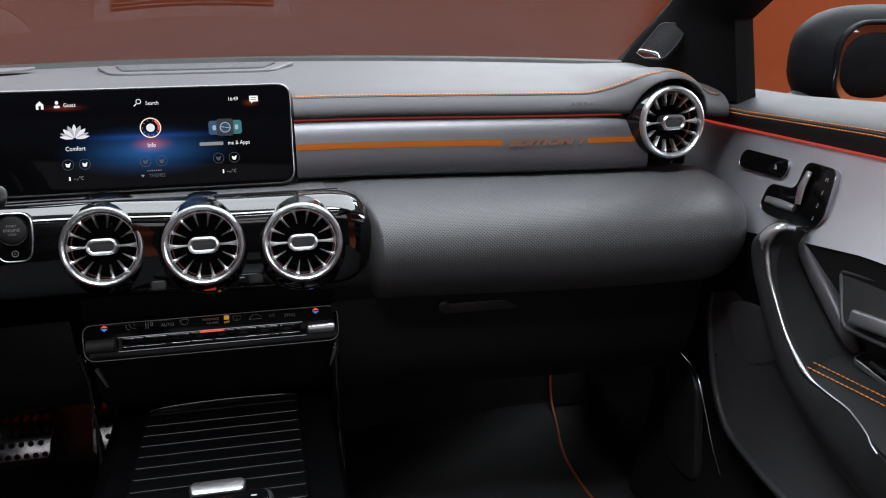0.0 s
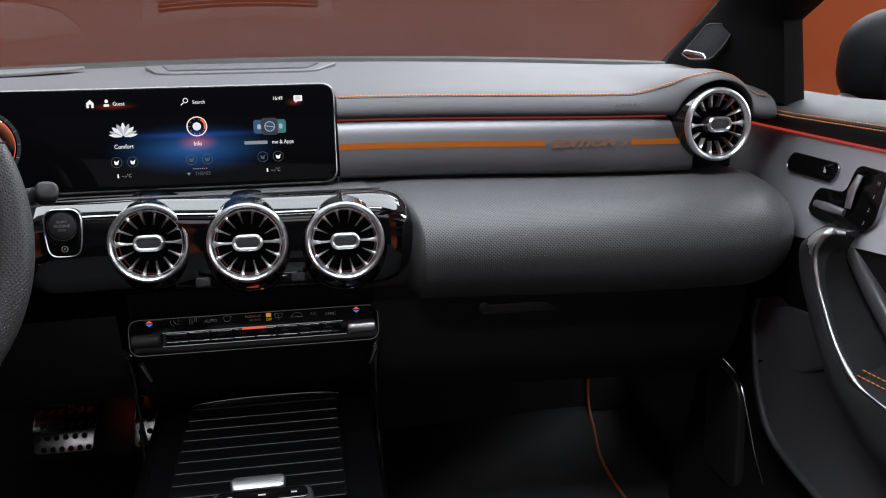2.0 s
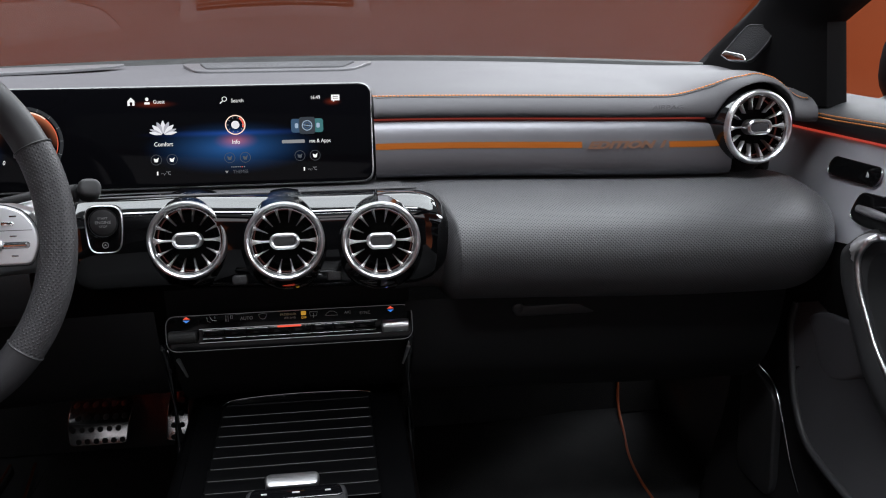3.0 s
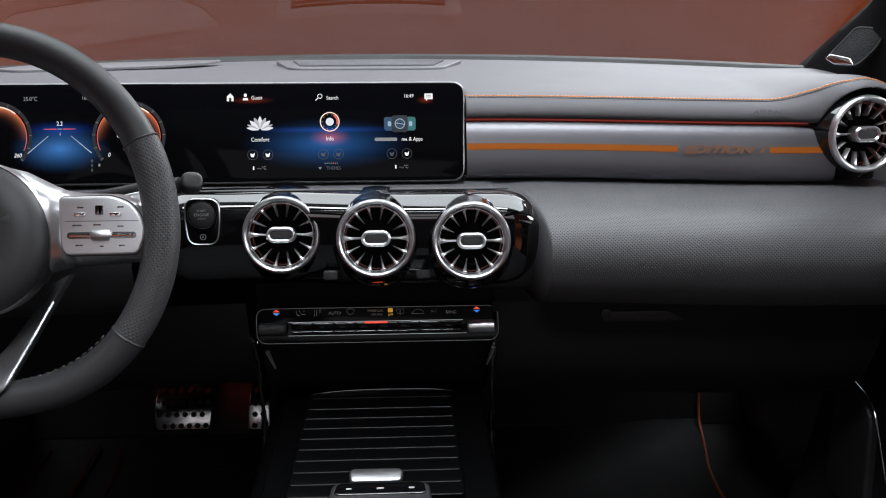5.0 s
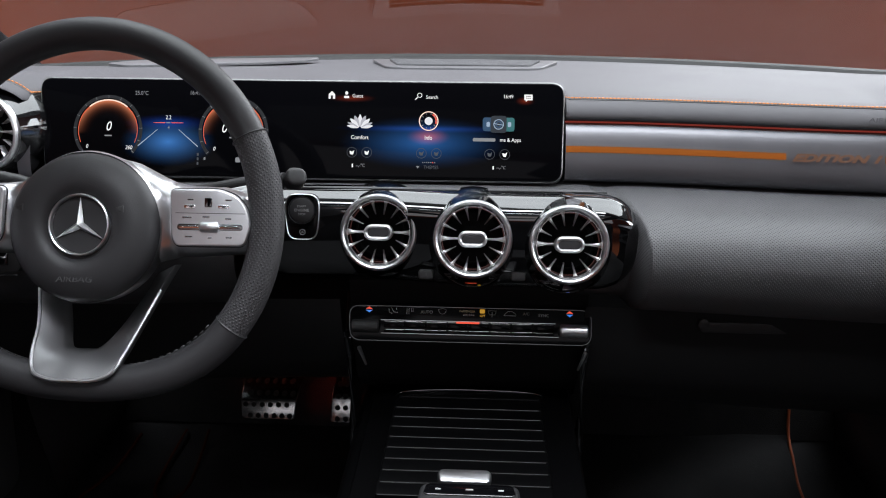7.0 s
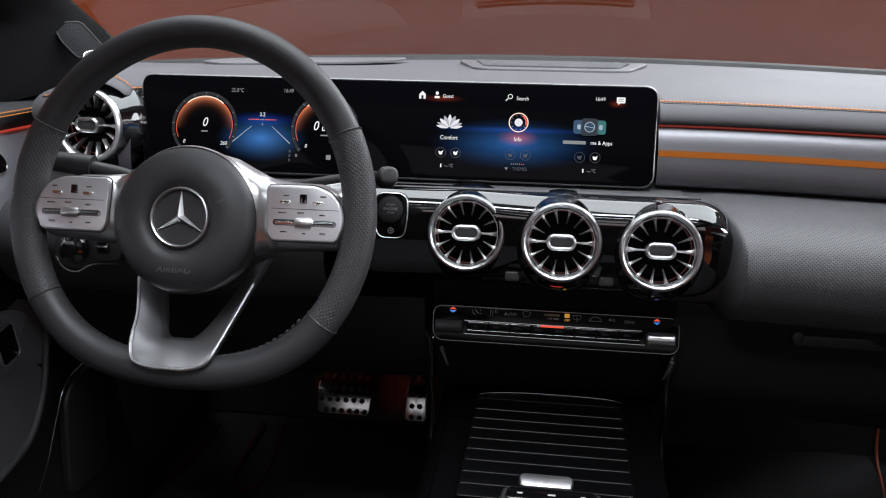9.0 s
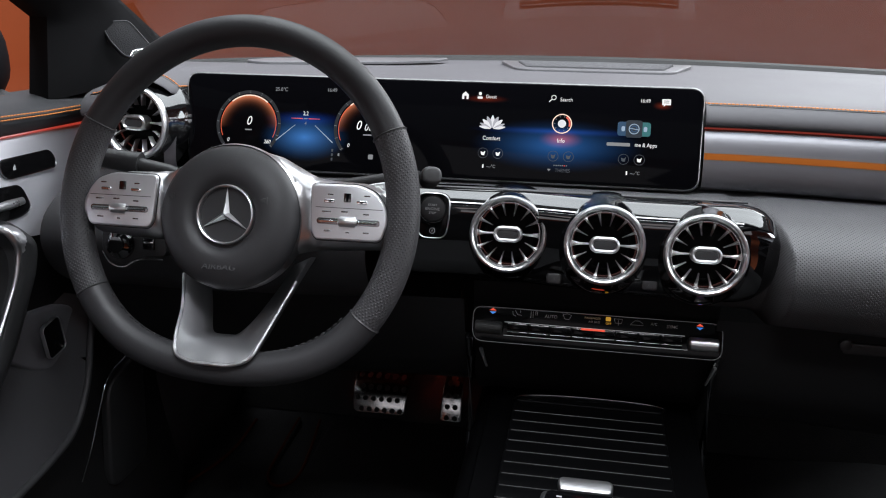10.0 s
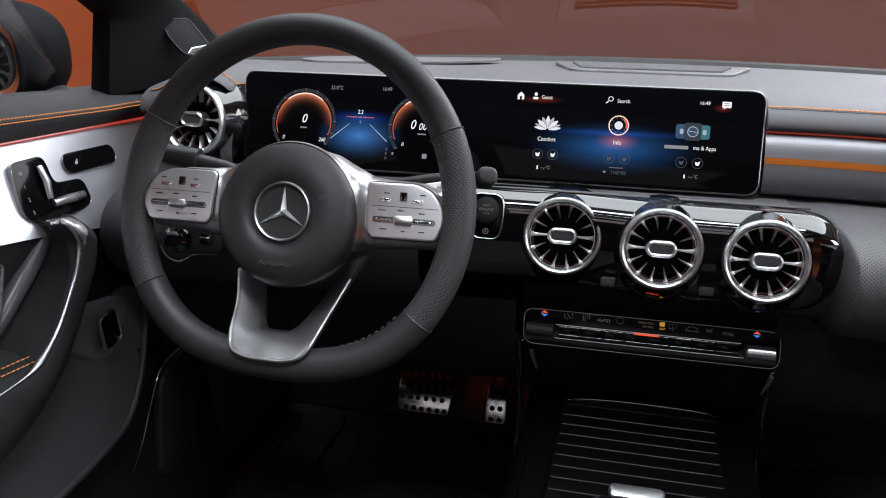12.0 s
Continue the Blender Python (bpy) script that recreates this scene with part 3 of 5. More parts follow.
# ---- air vents ----
def air_vent(name, m, r, label, group):
    """A round turbine vent that faces +z of its frame, ring radius r."""
    v = thing(name, m, label, "air vent", group)
    k = r / 0.0435
    s = Matrix.Diagonal((k, k, k, 1))
    part("housing", moved(lathe([(0.0436, -0.005), (0.0455, -0.010), (0.0478, -0.016), (0.0512, -0.024), (0.0560, -0.034), (0.0585, -0.046), (0.059, -0.10)], 64), s), GLOSS, v, "glossy black collar")
    part("ring", moved(lathe([(0.0366, -0.010), (0.0368, -0.0030), (0.0374, -0.0010), (0.0386, 0.0012), (0.0402, 0.0022), (0.0417, 0.0018), (0.0429, 0.0002), (0.0436, -0.0030), (0.0438, -0.009)], 72), s), RINGMETAL, v, "satin chrome outer ring")
    part("cup", moved(lathe([(0.0369, -0.004), (0.0360, -0.020), (0.030, -0.028), (0.0, -0.030)], 48), s), CUPBLACK, v, "matt black bowl")
    part("inner_ring", moved(lathe([(0.0262, -0.022), (0.0262, -0.018), (0.0274, -0.018), (0.0274, -0.022)], 48, closed=True), s), CUPBLACK, v)
    part("glow_ring", moved(lathe([(0.0352, -0.0195), (0.0352, -0.0175), (0.0340, -0.0175), (0.0340, -0.0195)], 40, closed=True), s), VENTGLOW, v, "dim red ambient light ring")
    part("thin_ring", moved(lathe([(0.0352, -0.0050), (0.0352, -0.0034), (0.0360, -0.0034), (0.0360, -0.0050)], 48, closed=True), s), DARKCHROME, v, "thin inner chrome ring")
    for i in range(14):
        a = 2 * math.pi * i / 14
        wide = 1.7 if i in (0, 7) else 1.0
        prof = [(0.0135 if wide > 1 else 0.0205, 0.0007 if wide > 1 else 0.0003, -0.0085), (0.0255, 0.0008, -0.0068), (0.0300, 0.0012, -0.0052), (0.0336, 0.0017, -0.0042), (0.0368, 0.0032, -0.0030)]
        verts, faces = [], []
        for q, w, h in prof:
            w *= wide
            verts += [(q, -w, h - 0.0015), (q, 0, h), (q, w, h - 0.0015), (q, w * 0.6, h - 0.009), (q, -w * 0.6, h - 0.009)]
        for j in range(4):
            for e in range(5):
                g = (e + 1) % 5
                faces.append((j * 5 + e, j * 5 + g, j * 5 + 5 + g, j * 5 + 5 + e))
        faces += [(4, 3, 2, 1, 0), (20, 21, 22, 23, 24)]
        bm = mk(verts, faces)
        bmesh.ops.recalc_face_normals(bm, faces=bm.faces[:])
        part("blade", moved(bm, s @ pose(0, 0, 0, 0, 0, math.degrees(a))), BLADE, v)
    oval = rrect(0.0322, 0.0178, 0.0088, 8)
    knob = part("knob", moved(merged(slab(oval, 0.010, 0.0020, -0.0125), frame_ring(oval, 0.0042, 0.0060, -0.0035, 0.0018)), s), SATIN, v, "chrome oval knob")
    part("knob_inset", moved(slab(rrect(0.0242, 0.0098, 0.0047, 8), 0.0040, 0.0004, -0.0030), s), SOFT, knob, "dark ribbed inset")
    return v


CENTRE = "round centre air vent with chrome ring and silver blades"
up = radians(17)
for cx, cy, cz in VENTS:
    air_vent("air_vent", axes((cx, cy, cz), (1, 0, 0), (0, math.sin(up), math.cos(up))), 0.0437, CENTRE, "centre air vents")
up = radians(9)
for cx in (-0.590, 0.586):
    air_vent("air_vent", axes((cx, 0.090, 0.7195), (1, 0.10 * (1 if cx < 0 else -1) * -1, 0), (0, math.sin(up), math.cos(up))), 0.0465, "round outer air vent with chrome ring at the dashboard end", "outer air vents")

# ---- display ----
SV = Vector((0, 0.041, 0.1)).normalized()
display = thing("display_unit", axes((0, 0.143, 0.770), (1, 0, 0), SV), "long glossy black twin display with lit graphics", "display")
GLASSOUT = rounded([(-0.537, 0.006), (0.1045, 0.006), (0.1030, -0.1125), (-0.527, -0.1125)], 0.016, 8)
part("housing", slab([(x, y) for x, y in inset(GLASSOUT[::-1] if area2(GLASSOUT) < 0 else GLASSOUT, -0.0022)], 0.022, 0.004, -0.0225), FRAMEEDGE, display, "thin silver edge frame")
part("glass", slab(GLASSOUT, 0.004, 0.0016, -0.0036), SCREEN, display, "glossy black glass")

# ---- steering wheel ----
WT = radians(22)
WHEEL = axes((-0.379, -0.1055, 0.6773), (1, 0, 0), (0, math.sin(WT), math.cos(WT))) @ Matrix.Diagonal((1.027, 1.027, 1.027, 1))
wheel = thing("steering_wheel", WHEEL, "black leather flat-bottomed steering wheel with silver spokes", "steering wheel")


def rim_point(a):
    s, c = math.sin(a), math.cos(a)
    r = 0.1702
    v = r * s
    if s > 0:
        v *= 1.055
    else:
        v = v / (1 + abs(v / 0.178) ** 6) ** (1 / 6)
    return Vector((0.0055 + r * c, v, 0.0))


def rim_part(name, a0, a1, rad, material, label):
    n = max(8, int(abs(a1 - a0) / 3))
    m = 18

    def f(u, v):
        a = radians(a0 + (a1 - a0) * u)
        p = rim_point(a)
        t = (rim_point(a + 0.01) - rim_point(a - 0.01)).normalized()
        o = Vector((t.y, -t.x, 0))
        w = 2 * math.pi * v
        return p + o * math.cos(w) * rad + Vector((0, 0, 1)) * math.sin(w) * rad * 0.92
    return part(name, flipped(sheet(f, n, m, cv=True)), material, wheel, label)


rim_part("rim_top", 27.5, 152.5, 0.0158, RIM, "smooth black leather upper rim")
rim_part("rim_grip", -35, 27, 0.0166, GRIP, "perforated black leather grip")
rim_part("rim_grip", 153, 211, 0.0166, GRIP, "perforated black leather grip")
rim_part("rim_bottom", 211.5, 324.5, 0.0168, RIM, "smooth black leather flat lower rim")
for a in (27.2, 152.8, 211.2, 324.8):
    p, q = rim_point(radians(a)), rim_point(radians(a) + 0.01)
    t = (q - p).normalized()
    o = Vector((t.y, -t.x, 0))
    part("seam", tube([p + o * math.cos(w * math.pi / 12) * 0.0168 + Vector((0, 0, math.sin(w * math.pi / 12) * 0.0155)) for w in range(24)], 0.0009, 6, closed=True, up=t), PLASTIC, wheel)

HUBPROF = [(0.0, 0.022), (0.022, 0.022), (0.0295, 0.0225), (0.0325, 0.0265), (0.040, 0.0290), (0.052, 0.0275), (0.062, 0.0225), (0.067, 0.0165), (0.0685, 0.008), (0.066, -0.01), (0.058, -0.03)]
part("airbag_cover", moved(lathe([(r * 1.03, h) for r, h in HUBPROF[::-1]], 72), Matrix.Translation((0.006, -0.007, 0))), HUB, wheel, "round matt black airbag cover")
part("hub_edge", moved(lathe([(0.0680, 0.004), (0.0710, 0.008), (0.0725, 0.004), (0.072, -0.012)][::-1], 72), Matrix.Translation((0.005, -0.006, 0))), SATIN, wheel, "silver ring behind the cover")
emblem = part("emblem_ring", moved(lathe([(0.0262, 0.022), (0.0268, 0.0256), (0.0278, 0.0262), (0.0287, 0.0256), (0.0292, 0.022)][::-1], 56), Matrix.Translation((0.0072, -0.0050, 0.0008))), RINGMETAL, wheel, "chrome ring emblem")


def blade3():
    verts, faces = [], []
    for k in range(3):
        a = radians(90 + 120 * k)
        b0, b1 = a + radians(60), a - radians(60)
        tip = (0.0268 * math.cos(a), 0.0268 * math.sin(a))
        n = len(verts)
        verts += [(0, 0, 0.0285), (0.0040 * math.cos(b0), 0.0040 * math.sin(b0), 0.0225), (*tip, 0.0235), (0.0040 * math.cos(b1), 0.0040 * math.sin(b1), 0.0225)]
        faces += [(n, n + 2, n + 1), (n, n + 3, n + 2)]
    return flipped(mk(verts, faces))


part("emblem_star", moved(blade3(), Matrix.Translation((0.0072, -0.0050, 0.0004))), RINGMETAL, wheel, "three chrome blades", sharp=10)
lettering("AIRBAG", 0.0085, pose(0.006, -0.0555, 0.0288, -20), HUB, wheel, "airbag_lettering", 1.15, 0, thick=0.0002)
for sx in (-1, 1):
    part("horn_mark", moved(slab(rounded([(-0.004, -0.001), (0.003, -0.0035), (0.003, 0.0035), (-0.004, 0.001)], 0.0006, 2), 0.0006, 0.0002), pose(sx * 0.047, 0.010, 0.0283, 0, 8 * sx, 0)), PLASTIC, wheel)


SPOKETOP = [(0.020, 0.062), (0.040, 0.057), (0.056, 0.049), (0.074, 0.0400), (0.094, 0.0365), (0.126, 0.0355), (0.147, 0.029), (0.158, 0.016), (0.1625, 0.0)]
SPOKELOW = [(0.020, -0.064), (0.045, -0.056), (0.062, -0.038), (0.080, -0.0325), (0.10, -0.0320), (0.150, -0.0285), (0.158, -0.020), (0.1625, -0.002)]
SPOKESHIFT = 0.007


def spoke_f(sx):
    """A crowned arm with a saddle between hub and switch panel."""
    def f(u, v):
        x = 0.022 + 0.1403 * u
        a = float(np.interp(x, [p[0] for p in SPOKETOP], [p[1] for p in SPOKETOP]))
        b = float(np.interp(x, [p[0] for p in SPOKELOW], [p[1] for p in SPOKELOW]))
        k = 2 * v - 1
        z = -0.016 + 0.0245 * max(0.0, 1 - abs(k) ** 3.2) ** 0.5 - 0.0085 * math.exp(-((x - 0.079) / 0.009) ** 2)
        return (sx * x + SPOKESHIFT, (a + b) / 2 - k * (a - b) / 2, z)
    return f


def pad_outline(sx):
    o = [(0.0790, 0.031), (0.127, 0.0315), (0.143, 0.0255), (0.153, 0.013), (0.1565, -0.003), (0.150, -0.022), (0.086, -0.0225), (0.0815, -0.015)]
    return rounded([(sx * x + SPOKESHIFT, y) for x, y in o], 0.006, 5)


for sx in (-1, 1):
    part("spoke", (flipped if sx > 0 else (lambda b: b))(sheet(spoke_f(sx), 56, 24)), SATIN, wheel, "satin silver side spoke")
    sw = part("switch_panel", slab(pad_outline(sx), 0.0045, 0.002, 0.0072), SWITCHMETAL, wheel, "silver multifunction switch panel")
    part("panel_gap", frame_ring(inset(pad_outline(sx)[::-1] if area2(pad_outline(sx)) < 0 else pad_outline(sx), -0.0010), 0.0016, 0.0008, 0.0074, 0.0002), PLASTIC, sw)
    cx = sx * 0.118 + SPOKESHIFT
    part("slot", slab(rrect(0.062, 0.0060, 0.0028, 5, cx, -0.0045), 0.0006, 0.0002, 0.0115), DARKCHROME, sw, "dark slot of the slide control")
    part("slide_bar", moved(tube([(cx - 0.028, -0.0045, 0.0130), (cx + 0.028, -0.0045, 0.0130)], 0.0015, 8), Matrix()), CHROME, sw, "chrome bar")
    part("roller", tube([(cx - 0.0070, -0.0045, 0.0125), (cx - 0.0062, -0.0045, 0.0130), (cx + 0.0062, -0.0045, 0.0130), (cx + 0.0070, -0.0045, 0.0125)], lambda s: 0.0050, 18, 0.8), SATIN, sw, "ribbed silver roller")
    part("split_line", slab(rrect(0.066, 0.0006, 0.0002, 2, cx, 0.0085), 0.0002, 0.00005, 0.0116), PLASTIC, sw)
    part("touch_pad", slab(rrect(0.0070, 0.0085, 0.0008, 3, cx - sx * 0.002, 0.0185), 0.0012, 0.0004, 0.0115), GLOSS, sw, "glossy black touch button")
    for dx in (-0.0175, 0.0145):
        part("key", slab(rrect(0.0105, 0.0034, 0.0010, 3, cx - sx * 0.002 + dx, 0.0145), 0.0016, 0.0006, 0.0113), CHROME, sw, "small silver key")
    for dx, dy, w in ((-0.019, 0.021, 0.006), (0.017, 0.021, 0.006), (-0.022, 0.0045, 0.009), (-0.004, 0.0050, 0.007), (0.017, 0.0035, 0.006), (-0.020, -0.0135, 0.007), (0.0, -0.0145, 0.004), (0.018, -0.0140, 0.006)):
        part("mark", slab(rrect(w, 0.0014, 0.0004, 2, cx + dx, dy), 0.00025, 0.0001, 0.0115), DARKCHROME, sw)

OUTU = [(-0.070, -0.040, -0.050), (-0.060, -0.066, -0.036), (-0.049, -0.100, -0.016), (-0.0425, -0.127, 0.007), (-0.035, -0.1425, 0.0165), (-0.018, -0.1485, 0.0185), (0.001, -0.149, 0.0190)]
INU = [(-0.048, -0.050, -0.054), (-0.040, -0.071, -0.042), (-0.027, -0.100, -0.022), (-0.0185, -0.116, -0.006), (-0.0125, -0.1215, 0.002), (-0.006, -0.1225, 0.004), (0.001, -0.1225, 0.004)]


def full_u(pts):
    c = 0.001
    return pts + [(2 * c - x, y, z) for x, y, z in pts[-2::-1]]


ou, iu = smooth_line(full_u(OUTU), 72), smooth_line(full_u(INU), 72)


def bottom_f(u, v):
    i = round(u * 72)
    a, b = ou[i], iu[i]
    n = Vector((0, 0, 1))
    ring = [(0.0, 0.0), (0.06, 0.0030), (0.16, 0.0034), (0.5, 0.0010), (0.9, -0.001), (1.0, -0.004), (1.0, -0.016), (0.5, -0.016), (0.0, -0.012)]
    f, h = ring[round(v * 9) % 9]
    return a.lerp(b, f) + n * h


part("bottom_spoke", sheet(bottom_f, 72, 9, cv=True), SPOKEFACE, wheel, "satin silver U-shaped lower spoke")
part("spoke_edge", tube([p + Vector((0, 0, 0.0016)) for p in ou[6:67]], 0.0021, 8), SATIN, wheel, "bright outer edge of the lower spoke")
part("rim_stitching", stitches([rim_point(radians(216 + i * 1.0)) * 0.900 + Vector((0, 0.0, 0.0010)) for i in range(105)], 0.0075, 0.0050, 0.0011, (0, 0.0006, 0.0003)), PLASTIC, wheel, "black stitched seam inside the lower rim")
part("column", lathe([(0.0, -0.02), (0.062, -0.02), (0.060, -0.05), (0.050, -0.07), (0.055, -0.20)][::-1], 40), PLASTIC, wheel, "black column shroud")
part("bracket", moved(block(0.10, 0.06, 0.05, 0.012), Matrix.Translation((0.0, -0.03, -0.035))), PLASTIC, wheel)
for sx in (-1, 1):
    part("shift_paddle", moved(slab(rounded([(0.07, 0.020), (0.128, 0.036), (0.152, 0.041), (0.157, 0.034), (0.142, 0.018), (0.07, -0.004)], 0.006, 4) if sx > 0 else rounded([(-0.07, 0.020), (-0.120, 0.030), (-0.138, 0.031), (-0.142, 0.026), (-0.142, 0.018), (-0.07, -0.004)], 0.006, 4), 0.005, 0.002, -0.036), Matrix()), SATIN, wheel, "silver shift paddle")

# stalks, light switch and start button
stalk = thing("column_stalk", WHEEL, "black indicator stalk on the steering column", "stalk")
part("arm", tube([(-0.045, 0.025, -0.075), (-0.10, 0.042, -0.06), (-0.155, 0.050, -0.05)], lambda s: 0.0065 + 0.002 * s, 12), PLASTIC, stalk)
part("end_knob", tube([(-0.130, 0.0475, -0.054), (-0.150, 0.050, -0.051), (-0.172, 0.052, -0.047)], lambda s: 0.0125 - 0.002 * s, 16), PLASTIC, stalk, "ribbed black end")
gear = thing("gear_stalk", WHEEL, "black gear selector stalk on the steering column", "stalk")
part("arm", tube([(0.05, 0.030, -0.085), (0.14, 0.044, -0.064), (0.178, 0.047, -0.054)], 0.0085, 12), PLASTIC, gear)
part("end_knob", moved(block(0.021, 0.019, 0.020, 0.004), pose(0.190, 0.049, -0.049, -8, 20, 0)), PLASTIC, gear, "dark rounded push knob")

switch = thing("light_switch", axes((-0.519, -0.056, 0.611), (1, 0, 0), (0, 0.25, 1)), "black rotary headlamp switch with chrome lower edge", "light switch")
LSO = rounded([(-0.040, 0.022), (0.036, 0.022), (0.038, -0.010), (0.005, -0.012), (-0.012, -0.022), (-0.034, -0.018), (-0.042, -0.002)], 0.009, 5)
part("plate", slab(LSO, 0.02, 0.002, -0.018), PLASTIC, switch)
part("dial", moved(lathe([(0.0, 0.008), (0.009, 0.008), (0.0105, 0.006), (0.0145, 0.004), (0.0165, 0.0), (0.0175, -0.002)][::-1], 32), Matrix.Translation((-0.018, 0.002, 0.004))), GLOSS, switch, "round black dial")
part("chrome_edge", tube([(x, y - 0.001, 0.002) for x, y in smooth_line([(-0.040, -0.006, 0), (-0.030, -0.019, 0), (-0.014, -0.0225, 0), (0.004, -0.0135, 0), (0.034, -0.0115, 0)], 20) and [(p.x, p.y) for p in smooth_line([(-0.040, -0.006, 0), (-0.030, -0.019, 0), (-0.014, -0.0225, 0), (0.004, -0.0135, 0), (0.034, -0.0115, 0)], 20)]], 0.0012, 6), CHROME, switch, "thin chrome edge")
part("rocker", slab(rrect(0.014, 0.013, 0.001, 3, 0.017, 0.004), 0.004, 0.001, 0.0), GLOSS, switch)
part("rocker_bar", slab(rrect(0.012, 0.002, 0.0005, 2, 0.017, 0.006), 0.001, 0.0003, 0.004), CHROME, switch)

start = thing("start_button", axes((-0.1940, 0.0265, 0.6430), (1, 0, 0), (0, 0.24, 1)), "round black engine start button in a chrome frame", "start button")
SBO = rounded([(-0.0200, 0.0245), (0.0200, 0.0245), (0.0195, -0.006), (0.0160, -0.0280), (-0.0160, -0.0280), (-0.0195, -0.006)], 0.0165, 8)
part("plate", slab(SBO, 0.010, 0.002, -0.009), CLIMATEBLACK, start)
part("chrome_frame", frame_ring(SBO, 0.0014, 0.0024, 0.0), SATIN, start, "chrome frame")
part("button", moved(lathe([(0, 0.0032), (0.0128, 0.0036), (0.0140, 0.003), (0.0146, 0.001)][::-1], 40), Matrix.Translation((0, 0.0060, 0.0008))), PLASTIC, start, "round black push button")
part("button_ring", moved(lathe([(0.0146, 0.001), (0.0150, 0.0030), (0.0158, 0.0030), (0.0162, 0.001)][::-1], 40), Matrix.Translation((0, 0.0060, 0.0008))), DARKCHROME, start)
for words, y, s in (("START", 0.0105, 0.0034), ("ENGINE", 0.0060, 0.0045), ("STOP", 0.0015, 0.0034)):
    lettering(words, s, Matrix.Translation((0, y, 0.0047)), LEGEND, start, "button_lettering", 1.05)
part("eco_mark", moved(lathe([(0.0028, 0.0), (0.0028, 0.0004), (0.0034, 0.0004), (0.0034, 0.0)], 20, closed=True), Matrix.Translation((0, -0.019, 0.001))), LEGEND, start)
lettering("A", 0.0040, Matrix.Translation((0, -0.019, 0.0014)), LEGEND, start, "eco_lettering")

# ---- climate panel ----
CT = radians(25)
climate = thing("climate_panel", axes((0, 0.045, 0.500), (1, 0, 0), (0, math.sin(CT), math.cos(CT))), "narrow glossy black climate control panel with chrome rim", "climate panel")
CLO = rounded([(-0.150, 0.0225), (0.1435, 0.0225), (0.1435, -0.0205), (-0.148, -0.0205)], 0.014, 7)
part("plate", slab(CLO, 0.03, 0.002, -0.0300), CLIMATEBLACK, climate)
part("chrome_rim", frame_ring(CLO, 0.0011, 0.0012, -0.0006, 0.0003), FRAMEEDGE, climate, "thin chrome rim")
for k in range(8):
    x0 = -0.1065 + k * 0.0256
    part("toggle_key", slab(rrect(0.0250, 0.0080, 0.0010, 3, x0 + 0.0128, 0.0000), 0.0048, 0.0016, 0.0), CLIMATEBLACK, climate, "dark metal toggle key")
    part("toggle_lip", slab(rrect(0.0250, 0.0038, 0.0008, 3, x0 + 0.0128, -0.0078), 0.0034, 0.0012, 0.0), CLIMATEBLACK, climate)
    part("key_edge", tube([(x0 + 0.001, 0.0036, 0.0047), (x0 + 0.0245, 0.0036, 0.0047)], 0.0004, 5), FRAMEEDGE, climate, "thin bright key edge")
    part("key_edge", tube([(x0 + 0.001, -0.0062, 0.0034), (x0 + 0.0245, -0.0062, 0.0034)], 0.0003, 5), FRAMEEDGE, climate, "thin bright key edge")
part("warning_lamp", slab(rrect(0.028, 0.0022, 0.0005, 2, -0.005, 0.0038), 0.0054, 0.0003, 0.0), RED, climate, "red lit bar")
part("top_bar", tube([(-0.110, 0.0052, 0.003), (0.100, 0.0052, 0.003)], 0.0005, 6), SATIN, climate, "chrome line")
part("low_bar", tube([(-0.110, -0.0108, 0.002), (0.104, -0.0108, 0.002)], 0.0005, 6), SATIN, climate, "chrome line")
for cx, material in ((-0.129, RUBBER), (0.122, SATIN)):
    part("temperature_roller", moved(tube([(cx - 0.0165, 0, 0), (cx - 0.015, 0, 0), (cx + 0.015, 0, 0), (cx + 0.0165, 0, 0)], lambda s: 0.0078 if 0.1 < s < 0.9 else 0.0066, 20), pose(0, -0.003, 0.001)), material, climate, "ribbed temperature roller")
for cx in (-0.125, 0.117):
    part("warm_mark", slab([(cx - 0.0042, 0.0178), (cx + 0.0042, 0.0178), (cx, 0.0208)], 0.0003, 0.0001, 0.0001), RED, climate)
    part("cool_mark", slab([(cx - 0.0042, 0.0165), (cx, 0.0135), (cx + 0.0042, 0.0165)], 0.0003, 0.0001, 0.0001), BLUE, climate)
for words, x, y, s, m in (("AUTO", -0.055, 0.0165, 0.0062, LEGEND), ("PASSENGER", -0.006, 0.0185, 0.0042, mat("warm_legend", (0.6, 0.5, 0.3), 0.6)), ("AIR BAG", -0.004, 0.0142, 0.0042, LEGEND), ("OFF", 0.0125, 0.0135, 0.0044, AMBER), ("A/C", 0.065, 0.0170, 0.0054, LEGEND), ("SYNC", 0.086, 0.0155, 0.0060, LEGEND)):
    lettering(words, s * 0.86, Matrix.Translation((x, y - 0.0010, 0.0003)), m, climate, "panel_lettering", 1.0)
part("lamp_mark", slab(rrect(0.006, 0.005, 0.001, 3, 0.0122, 0.0180), 0.0003, 0.0001, 0.0001), AMBER, climate)


def mark(parent, pts, r, material, name="icon_line"):
    return part(name, tube([(x, y, 0.0004) for x, y in pts], r, 5, up=(0, 0, 1)), material, parent)


